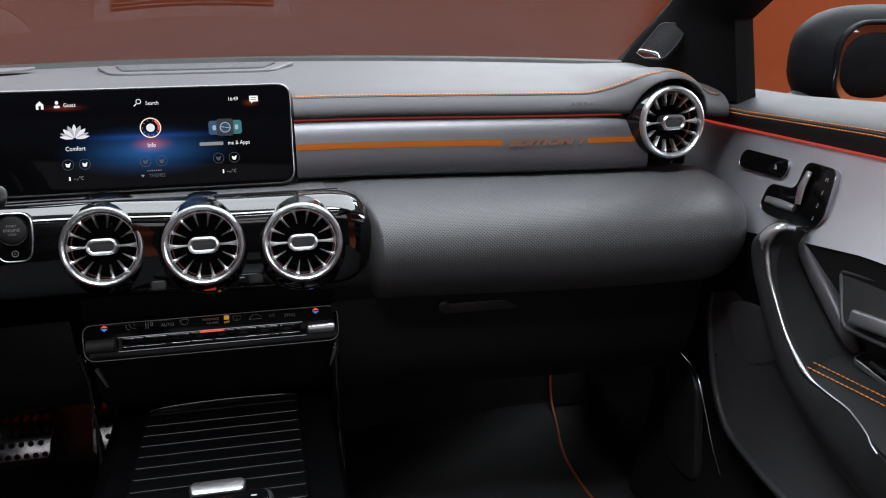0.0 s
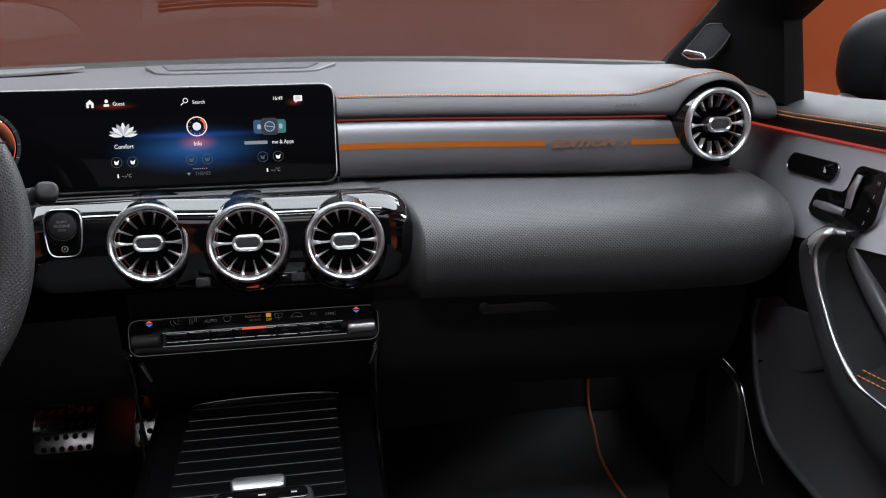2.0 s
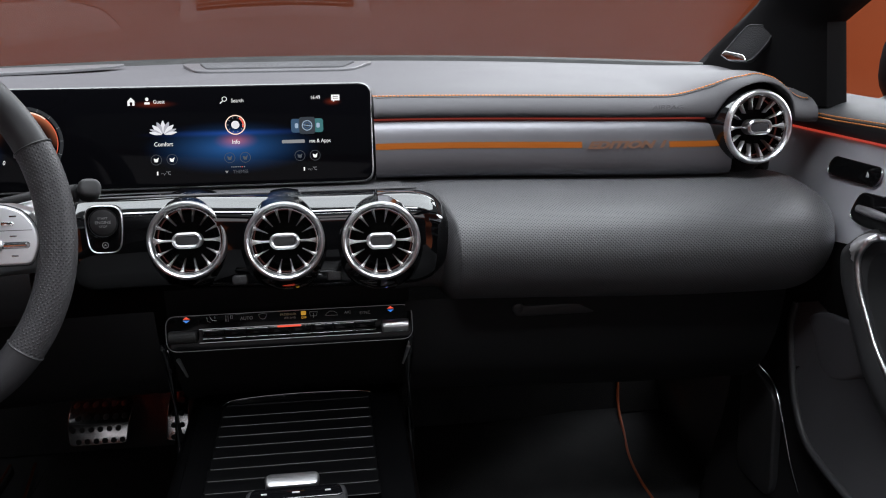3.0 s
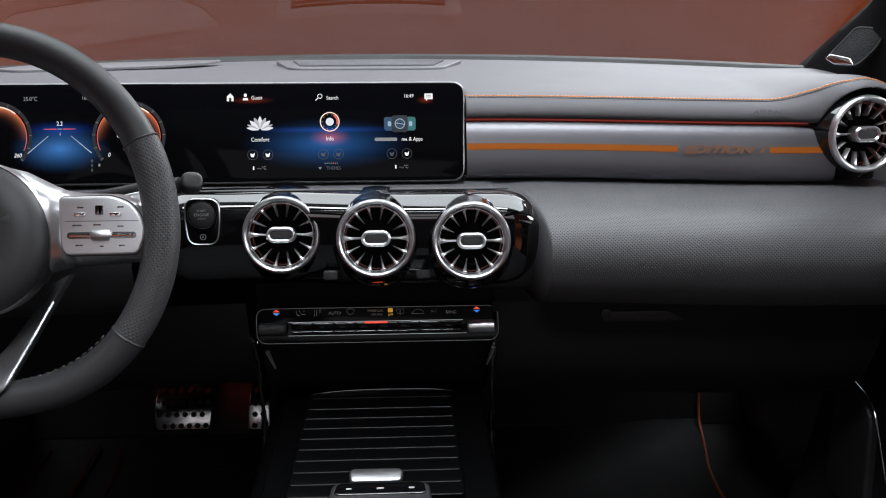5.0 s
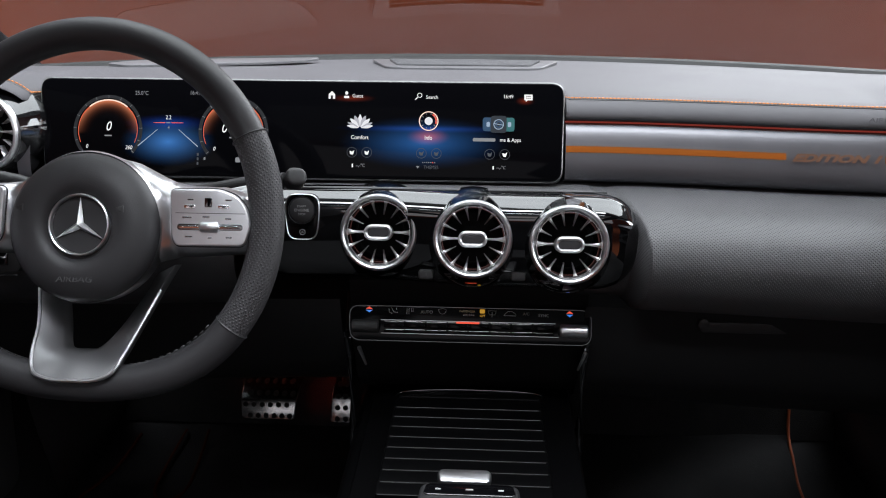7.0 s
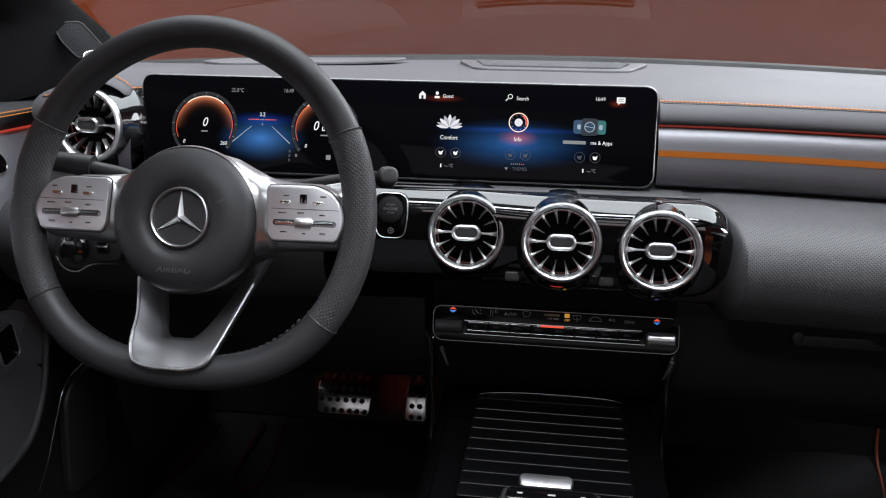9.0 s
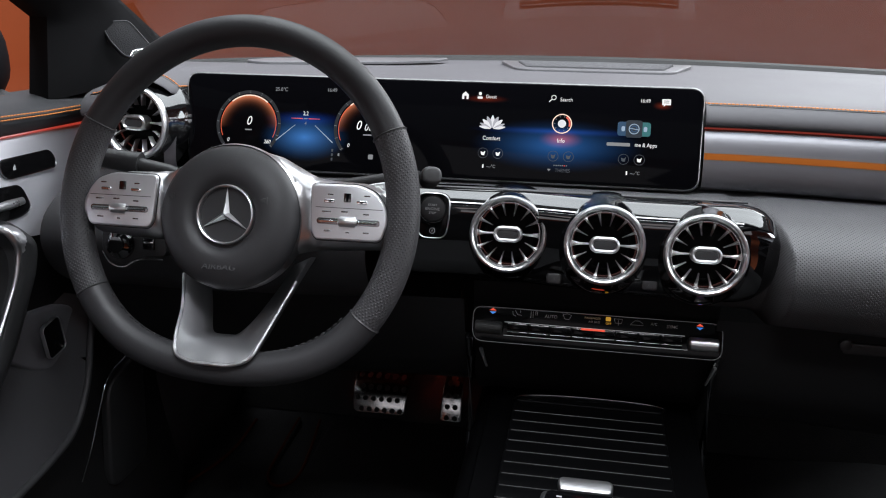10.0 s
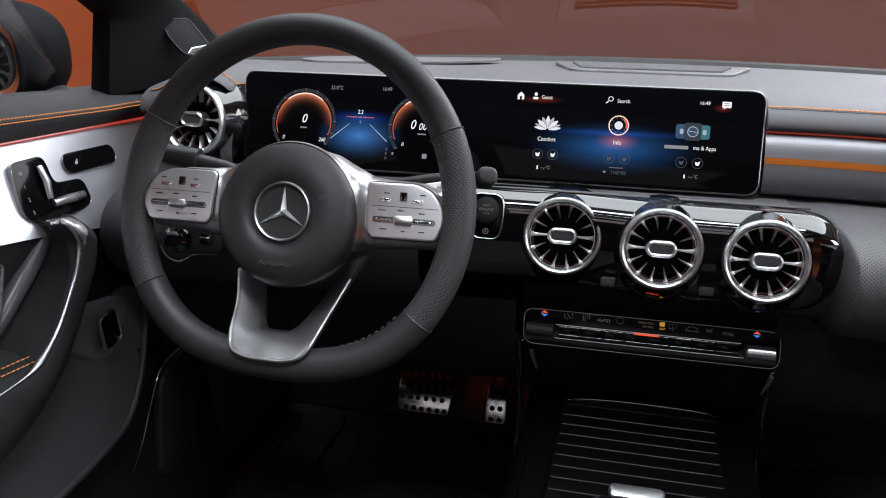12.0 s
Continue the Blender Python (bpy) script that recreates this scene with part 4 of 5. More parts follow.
for pts in ([(-0.098, 0.020), (-0.095, 0.015), (-0.090, 0.0145)], [(-0.101, 0.019), (-0.1005, 0.0145), (-0.097, 0.013)], [(-0.092, 0.020), (-0.0915, 0.0175)], [(-0.079, 0.0200), (-0.079, 0.0125)], [(-0.0765, 0.0200), (-0.0765, 0.0125)], [(-0.0735, 0.0200), (-0.0735, 0.0160), (-0.0715, 0.0160), (-0.0715, 0.0200), (-0.0735, 0.0200)], [(-0.041, 0.0190), (-0.036, 0.0205), (-0.031, 0.0190), (-0.033, 0.0145), (-0.036, 0.0135), (-0.039, 0.0145), (-0.041, 0.0190)], [(0.019, 0.0190), (0.029, 0.0190), (0.0275, 0.0140), (0.0205, 0.0140), (0.019, 0.0190)], [(0.024, 0.0175), (0.024, 0.0115)], [(0.038, 0.0135), (0.040, 0.0160), (0.043, 0.0185), (0.048, 0.0185), (0.052, 0.0160), (0.053, 0.0135), (0.038, 0.0135)]):
    mark(climate, pts, 0.0003, LEGEND)

# ---- centre console ----
console = thing("centre_console", Matrix.Translation((0.0, 0, 0)), "glossy black centre console with side cheeks", "centre console")
part("body", moved(block(0.289, 0.62, 0.34, 0.02), Matrix.Translation((-0.0065, -0.10, 0.185))), TRAY, console, "black console body")
part("riser", section_sheet([(0.075, 0.545), (0.082, 0.50), (0.088, 0.46), (0.105, 0.40), (0.14, 0.36)], -0.152, 0.142, 12, 16), DEEP, console, "glossy black face under the climate panel")
part("top_plate", moved(slab(rrect(0.262, 0.42, 0.02, 6), 0.010, 0.003, 0.355), Matrix.Translation((0, -0.06, 0))), TRAY, console, "satin black upper surface")
for sx in (-1, 1):
    w = 0.152 if sx < 0 else 0.139
    part("cheek", tube([(sx * w, 0.045, 0.485), (sx * w, 0.062, 0.45), (sx * w, 0.060, 0.34), (sx * w, 0.045, 0.22), (sx * w, 0.03, 0.06)], lambda s: 0.006, 10), GLOSS, console, "glossy side cheek")
    part("cheek_tip", tube([(sx * 0.138, 0.044, 0.468), (sx * 0.1345, 0.050, 0.452), (sx * 0.131, 0.052, 0.440)], lambda s: 0.0026 - 0.0012 * s, 8), SATIN, console, "small silver corner piece")
cover = thing("roller_cover", Matrix.Translation((-0.004, 0, 0.368)), "black ribbed roller cover over the console tray", "roller cover")
for k in range(9):
    y0 = 0.074 - 0.0220 * k
    w = 0.186 + 0.0007 * k
    part("slat", moved(slab(rrect(w, 0.0208, 0.002, 3), 0.012, 0.0012), Matrix.Translation((0, y0 - 0.0104, 0))), TRAY, cover)
    part("slat_edge", tube([(-w / 2 + 0.003, y0 - 0.0212, 0.0118), (w / 2 - 0.003, y0 - 0.0212, 0.0118)], 0.00034, 6), FRAMEEDGE, cover, "thin bright edge")
part("front_lip", slab(rounded([(-0.092, 0.077), (-0.080, 0.090), (-0.02, 0.097), (0.06, 0.096), (0.094, 0.089), (0.094, 0.077)], 0.006, 4), 0.013, 0.002), TRAY, cover)
part("lip_edge", tube(smooth_line([(-0.094, 0.078, 0.0128), (-0.080, 0.0905, 0.0128), (-0.02, 0.0975, 0.0128), (0.06, 0.0965, 0.0128), (0.093, 0.090, 0.0128), (0.0945, 0.080, 0.0128)], 24), 0.0006, 6), DARKCHROME, cover)

touch = thing("touch_pad_unit", Matrix.Translation((0.002, -0.152, 0.368)), "black touch pad controller on the console", "touch pad")
part("base", moved(slab(rounded([(-0.052, 0.034), (0.052, 0.034), (0.060, -0.08), (-0.060, -0.08)], 0.010, 5), 0.026, 0.004), Matrix()), PLASTIC, touch)
part("key_strip", slab(rounded([(-0.046, 0.031), (0.046, 0.031), (0.049, 0.012), (-0.049, 0.012)], 0.006, 4), 0.003, 0.001, 0.0245), GLOSS, touch, "glossy key row")
for x, w in ((-0.033, 0.006), (0.0, 0.008), (0.033, 0.006)):
    part("key_mark", slab(rrect(w, 0.0024, 0.0006, 2, x, 0.021), 0.0003, 0.0001, 0.0275), LEGEND, touch)
part("silver_lever", moved(slab(rounded([(-0.030, 0.008), (-0.026, 0.014), (0.026, 0.014), (0.030, 0.008), (0.028, -0.006), (-0.028, -0.006)], 0.005, 4), 0.007, 0.003), pose(-0.006, 0.054, 0.012, 8)), SATIN, touch, "satin silver front key")

# ---- pedals and floor ----


def pedal(name, m, w0, w1, h, cols, rows, label):
    p = thing(name, m, label, "pedal")
    o = rounded([(-w0 / 2, h / 2), (w0 / 2, h / 2), (w1 / 2, -h / 2), (-w1 / 2, -h / 2)], 0.010, 5)
    def bent(bm):
        for v in bm.verts:
            v.co.z -= 20.0 * max(0.0, v.co.y + 0.012) ** 2
        return bm

    plate = slab(o, 0.007, 0.003)
    bmesh.ops.bisect_plane(plate, geom=plate.verts[:] + plate.edges[:] + plate.faces[:], plane_co=(0, -0.008, 0), plane_no=(0, 1, 0))
    for k in range(1, 5):
        bmesh.ops.bisect_plane(plate, geom=plate.verts[:] + plate.edges[:] + plate.faces[:], plane_co=(0, -0.008 + 0.010 * k, 0), plane_no=(0, 1, 0))
    part("plate", bent(plate), STEEL, p, "brushed steel plate")
    for r in range(rows):
        y = h / 2 - h * (r + 0.6) / rows
        w = w0 + (w1 - w0) * (0.5 - y / h)
        n = cols
        for c in range(n):
            x = (c - (n - 1) / 2) * (w - 0.012) / n + (0.004 if r % 2 else -0.004) * (n > 2)
            part("rubber_stud", bent(moved(lathe([(0, 0.0020), (0.0040, 0.0018), (0.0050, 0.0006), (0.0052, 0)][::-1], 14), Matrix.Translation((x, y, 0.0068)))), RUBBER, p)
    part("arm", tube([(0, h * 0.1, -0.014), (0.0, h * 0.5, -0.055), (0.0, h * 0.5 + 0.14, -0.08)], 0.008, 10), PLASTIC, p, "black pedal arm")
    return p


pedal("brake_pedal", axes((-0.3830, 0.480, 0.128), (1, 0, 0), (0, 0.45, 1)), 0.114, 0.100, 0.082, 6, 4, "steel brake pedal with black rubber studs")
pedal("accelerator_pedal", axes((-0.2440, 0.480, 0.138), (1, 0, 0), (0, 0.40, 1)), 0.034, 0.044, 0.104, 2, 5, "narrow steel accelerator pedal with rubber studs")
footlamp = softbox("footwell_ambient_lamp", (-0.32, 0.432, 0.226), (-0.325, 0.500, 0.166), 0.24, 0.008, 0.010, (1.0, 0.06, 0.02), 28)


def floor_mat(name, outline, runs, label):
    m = thing(name, Matrix.Translation((0, 0, 0.0)), label, "floor mat", "floor mats")
    part("carpet", slab(outline, 0.012, 0.004), CARPET, m)
    for run in runs:
        part("piping", tube([(p.x, p.y, 0.011 + p.z) for p in smooth_line([(*q, 0)[:3] for q in run], 40)], 0.0030, 8), PIPING if outline[0][0] > 0 else SHADEDPIPING, m, "orange edge piping")
    return m


floor_mat("floor_mat", rounded([(0.17, 0.54), (0.635, 0.60), (0.615, 0.50), (0.592, 0.40), (0.585, 0.33), (0.60, 0.22), (0.66, 0.05), (0.655, -0.4), (0.17, -0.4)], 0.03, 5), [[(0.648, 0.70, 0.235), (0.640, 0.64, 0.13), (0.628, 0.585, 0.02), (0.612, 0.50), (0.594, 0.42), (0.588, 0.35), (0.592, 0.27), (0.610, 0.18), (0.65, 0.08)]], "black passenger floor mat with orange piping")
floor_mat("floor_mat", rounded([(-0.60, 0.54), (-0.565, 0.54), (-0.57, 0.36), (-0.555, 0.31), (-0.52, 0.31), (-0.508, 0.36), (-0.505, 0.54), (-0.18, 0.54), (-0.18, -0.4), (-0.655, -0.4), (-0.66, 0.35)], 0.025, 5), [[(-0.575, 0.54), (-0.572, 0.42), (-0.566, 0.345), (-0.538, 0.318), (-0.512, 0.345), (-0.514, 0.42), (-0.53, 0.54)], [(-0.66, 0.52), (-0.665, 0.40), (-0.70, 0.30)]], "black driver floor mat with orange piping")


# ---- doors ----
def line_at(pts, y):
    ys = [p[0] for p in pts][::-1]
    zs = [p[1] for p in pts][::-1]
    return float(np.interp(y, ys, zs))


REDL = [(0.26, 0.692), (0.184, 0.698), (-0.15, 0.7265), (-0.9, 0.775)]
LOWL = [(0.26, 0.560), (0.075, 0.585), (0.034, 0.591), (-0.034, 0.606), (-0.086, 0.618), (-0.189, 0.638), (-0.9, 0.70)]
BELT = [(0.26, 0.735), (0.095, 0.747), (-0.131, 0.774), (-0.9, 0.84)]


HANDLE_IN = [(0.690, -0.092, 0.622), (0.660, -0.090, 0.634), (0.636, -0.092, 0.638), (0.628, -0.088, 0.625), (0.628, -0.085, 0.609), (0.628, -0.097, 0.582), (0.628, -0.118, 0.556), (0.628, -0.140, 0.532), (0.628, -0.165, 0.514), (0.628, -0.188, 0.504), (0.627, -0.219, 0.503), (0.627, -0.252, 0.503), (0.617, -0.291, 0.502), (0.609, -0.313, 0.499), (0.602, -0.37, 0.49)]
HANDLE_OUT = [(0.692, -0.050, 0.622), (0.668, -0.055, 0.633), (0.648, -0.060, 0.632), (0.640, -0.050, 0.618), (0.638, -0.042, 0.603), (0.638, -0.050, 0.576), (0.638, -0.068, 0.550), (0.638, -0.088, 0.522), (0.638, -0.108, 0.498), (0.638, -0.132, 0.475), (0.638, -0.160, 0.455), (0.638, -0.20, 0.436), (0.638, -0.25, 0.423), (0.638, -0.30, 0.414), (0.638, -0.37, 0.405)]


def door(sx, name, label):
    d = thing(name, Matrix.Translation((-0.010, -0.010, 0)), label, "car door", "car doors")
    R = Matrix.Diagonal((sx, 1, 1, 1))

    def band(name, f, material, label="", nu=50, nv=12, thick=0.0):
        bm = sheet(f, nu, nv)
        bmesh.ops.recalc_face_normals(bm, faces=bm.faces[:])
        bm.normal_update()
        if sum(fc.normal.x * fc.calc_area() for fc in bm.faces) > 0:
            flipped(bm)
        return part(name, moved(bm, R), material, d, label)

    def py(u):
        return 0.26 - 1.16 * u

    def metal(u, v):
        y = py(u)
        z = line_at(REDL, y) * (1 - v) + line_at(LOWL, y) * v
        return (0.708 - 0.042 * v + 0.003 * math.sin(math.pi * v), y, z)

    band("metal_panel", metal, PANELMETAL, "satin grey metal trim panel")

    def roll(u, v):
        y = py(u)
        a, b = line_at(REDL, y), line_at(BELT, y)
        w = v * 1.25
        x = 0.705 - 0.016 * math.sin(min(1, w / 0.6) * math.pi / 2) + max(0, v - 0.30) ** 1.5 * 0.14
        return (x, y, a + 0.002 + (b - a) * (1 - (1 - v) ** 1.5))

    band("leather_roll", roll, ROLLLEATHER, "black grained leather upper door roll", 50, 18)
    for v in (0.42, 0.34):
        line = [Vector(roll(i / 90, v)) for i in range(91)]
        bm = stitches([(sx * p.x, p.y, p.z) for p in line], 0.0056, 0.0047, 0.0009, (-sx * 0.0006, 0, 0.0003))
        part("stitching", bm, THREAD, d, "orange contrast thread")
    part("seam", tube([(sx * (p.x - 0.0002), p.y, p.z) for p in [Vector(roll(i / 60, 0.38)) for i in range(61)]], 0.0010, 6), RUBBER, d)
    part("light_strip", tube([(sx * 0.7045, py(i / 40), line_at(REDL, py(i / 40)) + 0.0006) for i in range(41)], 0.0016, 6), LED, d, "red ambient light line")

    def lower(u, v):
        y = py(u)
        z = line_at(LOWL, y) * (1 - v) + 0.03 * v
        x = 0.668 + 0.020 * ease(0.0, 0.25, v) + 0.008 * math.sin(math.pi * v) - 0.02 * ease(0.55, 1.0, v)
        return (x, y, z)

    band("lower_panel", lower, DEEP, "black lower door lining", 50, 24)

    # pull handle: a broad arm that sweeps down into the armrest, with a bright inner edge
    inner = smooth_line(HANDLE_IN, 112)
    outer = smooth_line(HANDLE_OUT, 112)

    def arm(u, v):
        c, a = inner[round(u * 112)], outer[round(u * 112)]
        n = Vector((-0.010, -0.005, 0.0))
        sec = [c + Vector((0.030, -0.002, 0)), c + Vector((0.004, -0.001, 0)), c, c.lerp(a, 0.3) + n * 0.7, c.lerp(a, 0.65) + n, a, a + Vector((0.012, 0.006, 0)), a + Vector((0.060, 0.012, 0.0))]
        q = smooth_line(sec, 28)[round(v * 28)]
        return (q.x, q.y, q.z)

    band("pull_handle", arm, PLASTIC, "black curved pull handle", 112, 28)

    def cap(u, v):
        q = Vector(arm(round((0.03 + 0.26 * u) * 112) / 112, round((0.285 + 0.36 * v * (1 - 0.75 * ease(0.45, 1.0, u))) * 28) / 28))
        return (q.x - 0.0009, q.y - 0.0009, q.z + 0.0004)

    band("handle_cap", cap, SWITCHMETAL, "satin silver cap of the handle", 29, 10)
    edge = [(sx * (p.x - 0.0006), p.y - 0.0012, p.z + 0.0006) for p in inner[10:106]]
    part("handle_trim", tube(edge, lambda q: 0.0042 - 0.0014 * ease(0.1, 0.4, q) + 0.0014 * math.exp(-((q - 0.60) / 0.05) ** 2) - 0.0016 * ease(0.62, 0.72, q), 12, up=(1, 0, 0)), SATIN, d, "bright silver handle edge")

    ridge_in = smooth_line([(0.672, -0.078, 0.622), (0.672, -0.090, 0.612), (0.672, -0.110, 0.598), (0.672, -0.147, 0.572), (0.674, -0.178, 0.545), (0.680, -0.190, 0.528)], 56)

    def cup(u, v):
        c, a = inner[round(14 + u * 56)], ridge_in[round(u * 56)]
        q = c.lerp(a, v)
        return (c.x + 0.004 + (a.x + 0.002 - c.x) * math.sin(min(1.0, v * 1.6) * math.pi / 2), q.y, q.z)

    band("handle_cup", cup, DEEP, "black hollow behind the handle", 56, 14)
    part("cup_ridge", tube([(sx * p.x, p.y, p.z) for p in ridge_in], lambda q: 0.003 + 0.0085 * math.sin(math.pi * q) ** 0.7, 14), POCKET, d, "smooth raised rim of the hollow")

    def rest(u, v):
        y = -0.160 - 0.62 * u
        x0 = float(np.interp(-y, [0.160, 0.188, 0.219, 0.252, 0.291, 0.313, 0.37, 0.80], [0.631, 0.630, 0.629, 0.628, 0.619, 0.611, 0.604, 0.60]))
        x = x0 + (0.702 - x0) * v
        return (x, y, 0.5015 + 0.020 * v ** 0.8 + 0.004 * math.sin(math.pi * v) + 0.02 * max(0.0, u - 0.25))

    band("armrest", rest, LEATHER, "black leather armrest", 40, 16)
    for off in (0.0, 0.0100):
        q = [(0.642 - off * 0.8 + 0.31 * max(0.0, i / 60 * 0.2) * 0.62, -0.167 - off - 0.2 * i / 60) for i in range(61)]
        run = [(sx * x, y, 0.5075 + 0.022 * (x - 0.63) / 0.07) for x, y in q]
        part("stitching", stitches(run, 0.0060, 0.0050, 0.0007, (-sx * 0.0005, 0, 0.0006)), THREAD, d, "orange contrast thread")
    SWM = Matrix.Translation((sx * 0.685, -0.235, 0.5225)) @ pose(0, 0, 0, 3, -12 * sx, 0)
    ws = part("window_switch", moved(slab(rrect(0.028, 0.080, 0.008, 4), 0.006, 0.002), SWM), GLOSS, d, "black window switch plate")
    part("switch_rim", moved(frame_ring(rrect(0.0295, 0.0815, 0.009, 4), 0.0013, 0.007), SWM), SATIN, ws)
    part("switch_key", moved(slab(rrect(0.016, 0.030, 0.004, 4, 0, 0.008), 0.010, 0.003), SWM), PLASTIC, ws, "black window lift key")

    # memory button, seat switch and release lever on the panel; frame: x towards the rear, y up, z into the cabin
    F = axes((sx * 0.6905, 0, 0.66), (0, -1, 0.085), (0.36, 0, 1)) if sx > 0 else axes((sx * 0.6905, 0, 0.66), (0, 1, -0.085), (-0.36, 0, 1))
    k = 1 if sx > 0 else -1

    def on_panel(y, z):
        q = F.inverted() @ Vector((sx * (0.6905 + 0.36 * (z - 0.66)), y, z))
        return q.x, q.y

    cx, cy = on_panel(0.043, 0.6745)
    o = rrect(0.100, 0.0235, 0.0105, 7, cx, cy)
    bt = part("button_bar", moved(slab(o, 0.0030, 0.001, -0.0005), F), CLIMATEBLACK, d, "glossy black button bar")
    part("bar_rim", moved(frame_ring(rrect(0.1015, 0.025, 0.0112, 7, cx, cy), 0.0011, 0.0036, -0.0005, 0.0004), F), DARKCHROME, bt)
    part("seat_mark", moved(slab(rounded([(cx + k * 0.024, cy + 0.004), (cx + k * 0.0255, cy - 0.003), (cx + k * 0.031, cy - 0.003), (cx + k * 0.0295, cy)], 0.0008, 2), 0.0003, 0.0001, 0.0026), F), LEGEND, bt)
    pts = [(0.006, 0.657), (0.006, 0.628), (-0.020, 0.625), (-0.098, 0.633), (-0.108, 0.646), (-0.094, 0.698), (-0.041, 0.695), (-0.043, 0.663)]
    o = rounded([on_panel(*p) for p in pts], 0.011, 5)
    sp = part("seat_switch_plate", moved(slab(o, 0.0080, 0.0012, -0.0050), F @ Matrix.Translation((0, 0, 0.0045))), CLIMATEBLACK, d, "glossy black seat switch plate")
    part("plate_rim", moved(frame_ring(inset(o if area2(o) > 0 else o[::-1], -0.0009), 0.0011, 0.0085, -0.0005, 0.0004), F), DARKCHROME, sp)
    a0, a1 = on_panel(-0.006, 0.640), on_panel(-0.060, 0.644)
    part("cushion_switch", moved(tube([(*a0, 0.006), ((a0[0] + a1[0]) / 2, (a0[1] + a1[1]) / 2, 0.008), (*a1, 0.006)], lambda s: 0.0056 - 0.0012 * abs(2 * s - 1) ** 3, 14, 0.6, up=(0, 0, 1)), F @ Matrix.Translation((0, 0, 0.0045))), LEVERGREY, sp, "grey metal seat cushion switch")
    b0, b1 = on_panel(-0.062, 0.650), on_panel(-0.056, 0.686)
    part("backrest_switch", moved(tube([(*b0, 0.006), ((b0[0] + b1[0]) / 2, (b0[1] + b1[1]) / 2, 0.009), (*b1, 0.006)], lambda s: 0.0056 - 0.0012 * abs(2 * s - 1) ** 3, 14, 0.6, up=(0, 0, 1)), F @ Matrix.Translation((0, 0, 0.0045))), LEVERGREY, sp, "grey backrest switch")
    for words, y, z in (("M", -0.0855, 0.685), ("1", -0.0880, 0.671), ("2", -0.0900, 0.657), ("3", -0.0920, 0.643)):
        lx, ly = on_panel(y, z)
        lettering(words, 0.0062, F @ Matrix.Translation((lx, ly, 0.0077)), LEGEND, sp, "switch_lettering")
    pts = [(-0.152, 0.610), (-0.192, 0.560), (-0.33, 0.575), (-0.33, 0.640)]
    o = rounded([on_panel(*p) for p in pts], 0.012, 5)
    rl = part("release_lever", moved(slab(o, 0.004, 0.002, -0.008), F), PLASTIC, d, "door release lever recess")
    part("lever_rim", moved(frame_ring(o, 0.0045, 0.006, -0.007, 0.0015), F), SOFT, rl)
    lv = rounded([on_panel(*p) for p in [(-0.202, 0.584), (-0.206, 0.570), (-0.29, 0.582), (-0.29, 0.597)]], 0.005, 4)
    part("lever_blade", moved(slab(lv, 0.010, 0.003, -0.003), F), LEVERGREY, rl, "silver lever")
    # pocket ridge and loudspeaker
    ridge = smooth_line([(0.678, 0.088, 0.480), (0.672, 0.083, 0.450), (0.670, 0.067, 0.415), (0.668, 0.049, 0.376), (0.666, 0.026, 0.346), (0.664, 0.000, 0.326), (0.662, -0.04, 0.316), (0.660, -0.16, 0.310), (0.660, -0.5, 0.31)], 50)
    part("pocket_edge", tube([(sx * p.x, p.y, p.z) for p in ridge], 0.0055, 10), SOFT, d, "raised rim of the door pocket")

    def pocket(u, v):
        p = ridge[round(u * 50)]
        return (p.x + 0.03 * v, p.y, p.z + (0.16 + 0.03 * (1 - u)) * v) if u > 0.3 else (p.x + 0.026 * v, p.y - 0.10 * v, p.z + 0.05 * v)

    band("pocket_wall", pocket, POCKET, "smooth black door pocket", 50, 8)
    pp = rounded([(0.066, 0.380), (0.079, 0.446), (0.062, 0.476), (0.030, 0.492), (-0.030, 0.505), (-0.075, 0.46), (-0.030, 0.425)], 0.014, 5)
    part("map_pocket", moved(moved(slab([(-y, z) for y, z in pp], 0.010, 0.005), axes((0.690, 0, 0), (0, -1, 0), (0, 0, 1))), R), MAPGREY, d, "smooth grey pocket panel")
    part("speaker_grille", moved(slab(rounded([(-0.055, 0.085), (0.045, 0.075), (0.075, -0.09), (-0.03, -0.10)] if sx > 0 else [(0.055, 0.085), (-0.045, 0.075), (-0.075, -0.09), (0.03, -0.10)], 0.03, 6), 0.012, 0.005), axes((sx * 0.690, 0.150, 0.255), (0, -sx, 0), (0, 0, 1))), PLASTIC, d, "black door loudspeaker cover")
    rim = smooth_line([(0.682, 0.165, 0.346), (0.680, 0.112, 0.340), (0.679, 0.077, 0.303), (0.679, 0.045, 0.258), (0.681, 0.018, 0.225)], 30)
    part("speaker_rim", tube([(sx * p.x, p.y, p.z) for p in rim], lambda q: 0.0016 - 0.0008 * abs(2 * q - 1), 8), DARKCHROME, d, "thin bright loudspeaker rim")
    return d


door(1, "car_door", "passenger door with grey metal trim and orange stitching")
ld = door(-1, "car_door", "driver door with grey metal trim and orange stitching")
bs = part("boot_switch", moved(slab(rrect(0.034, 0.046, 0.007, 4), 0.004, 0.001), axes((-0.664, -0.012, 0.466), (0, 1, 0.12), (0, 0.12, 1))), GLOSS, ld, "black boot release switch")
part("switch_rim", moved(frame_ring(rrect(0.0355, 0.0475, 0.0075, 4), 0.0013, 0.005, 0, 0.0004), axes((-0.664, -0.012, 0.466), (0, 1, 0.12), (0, 0.12, 1))), SATIN, bs)


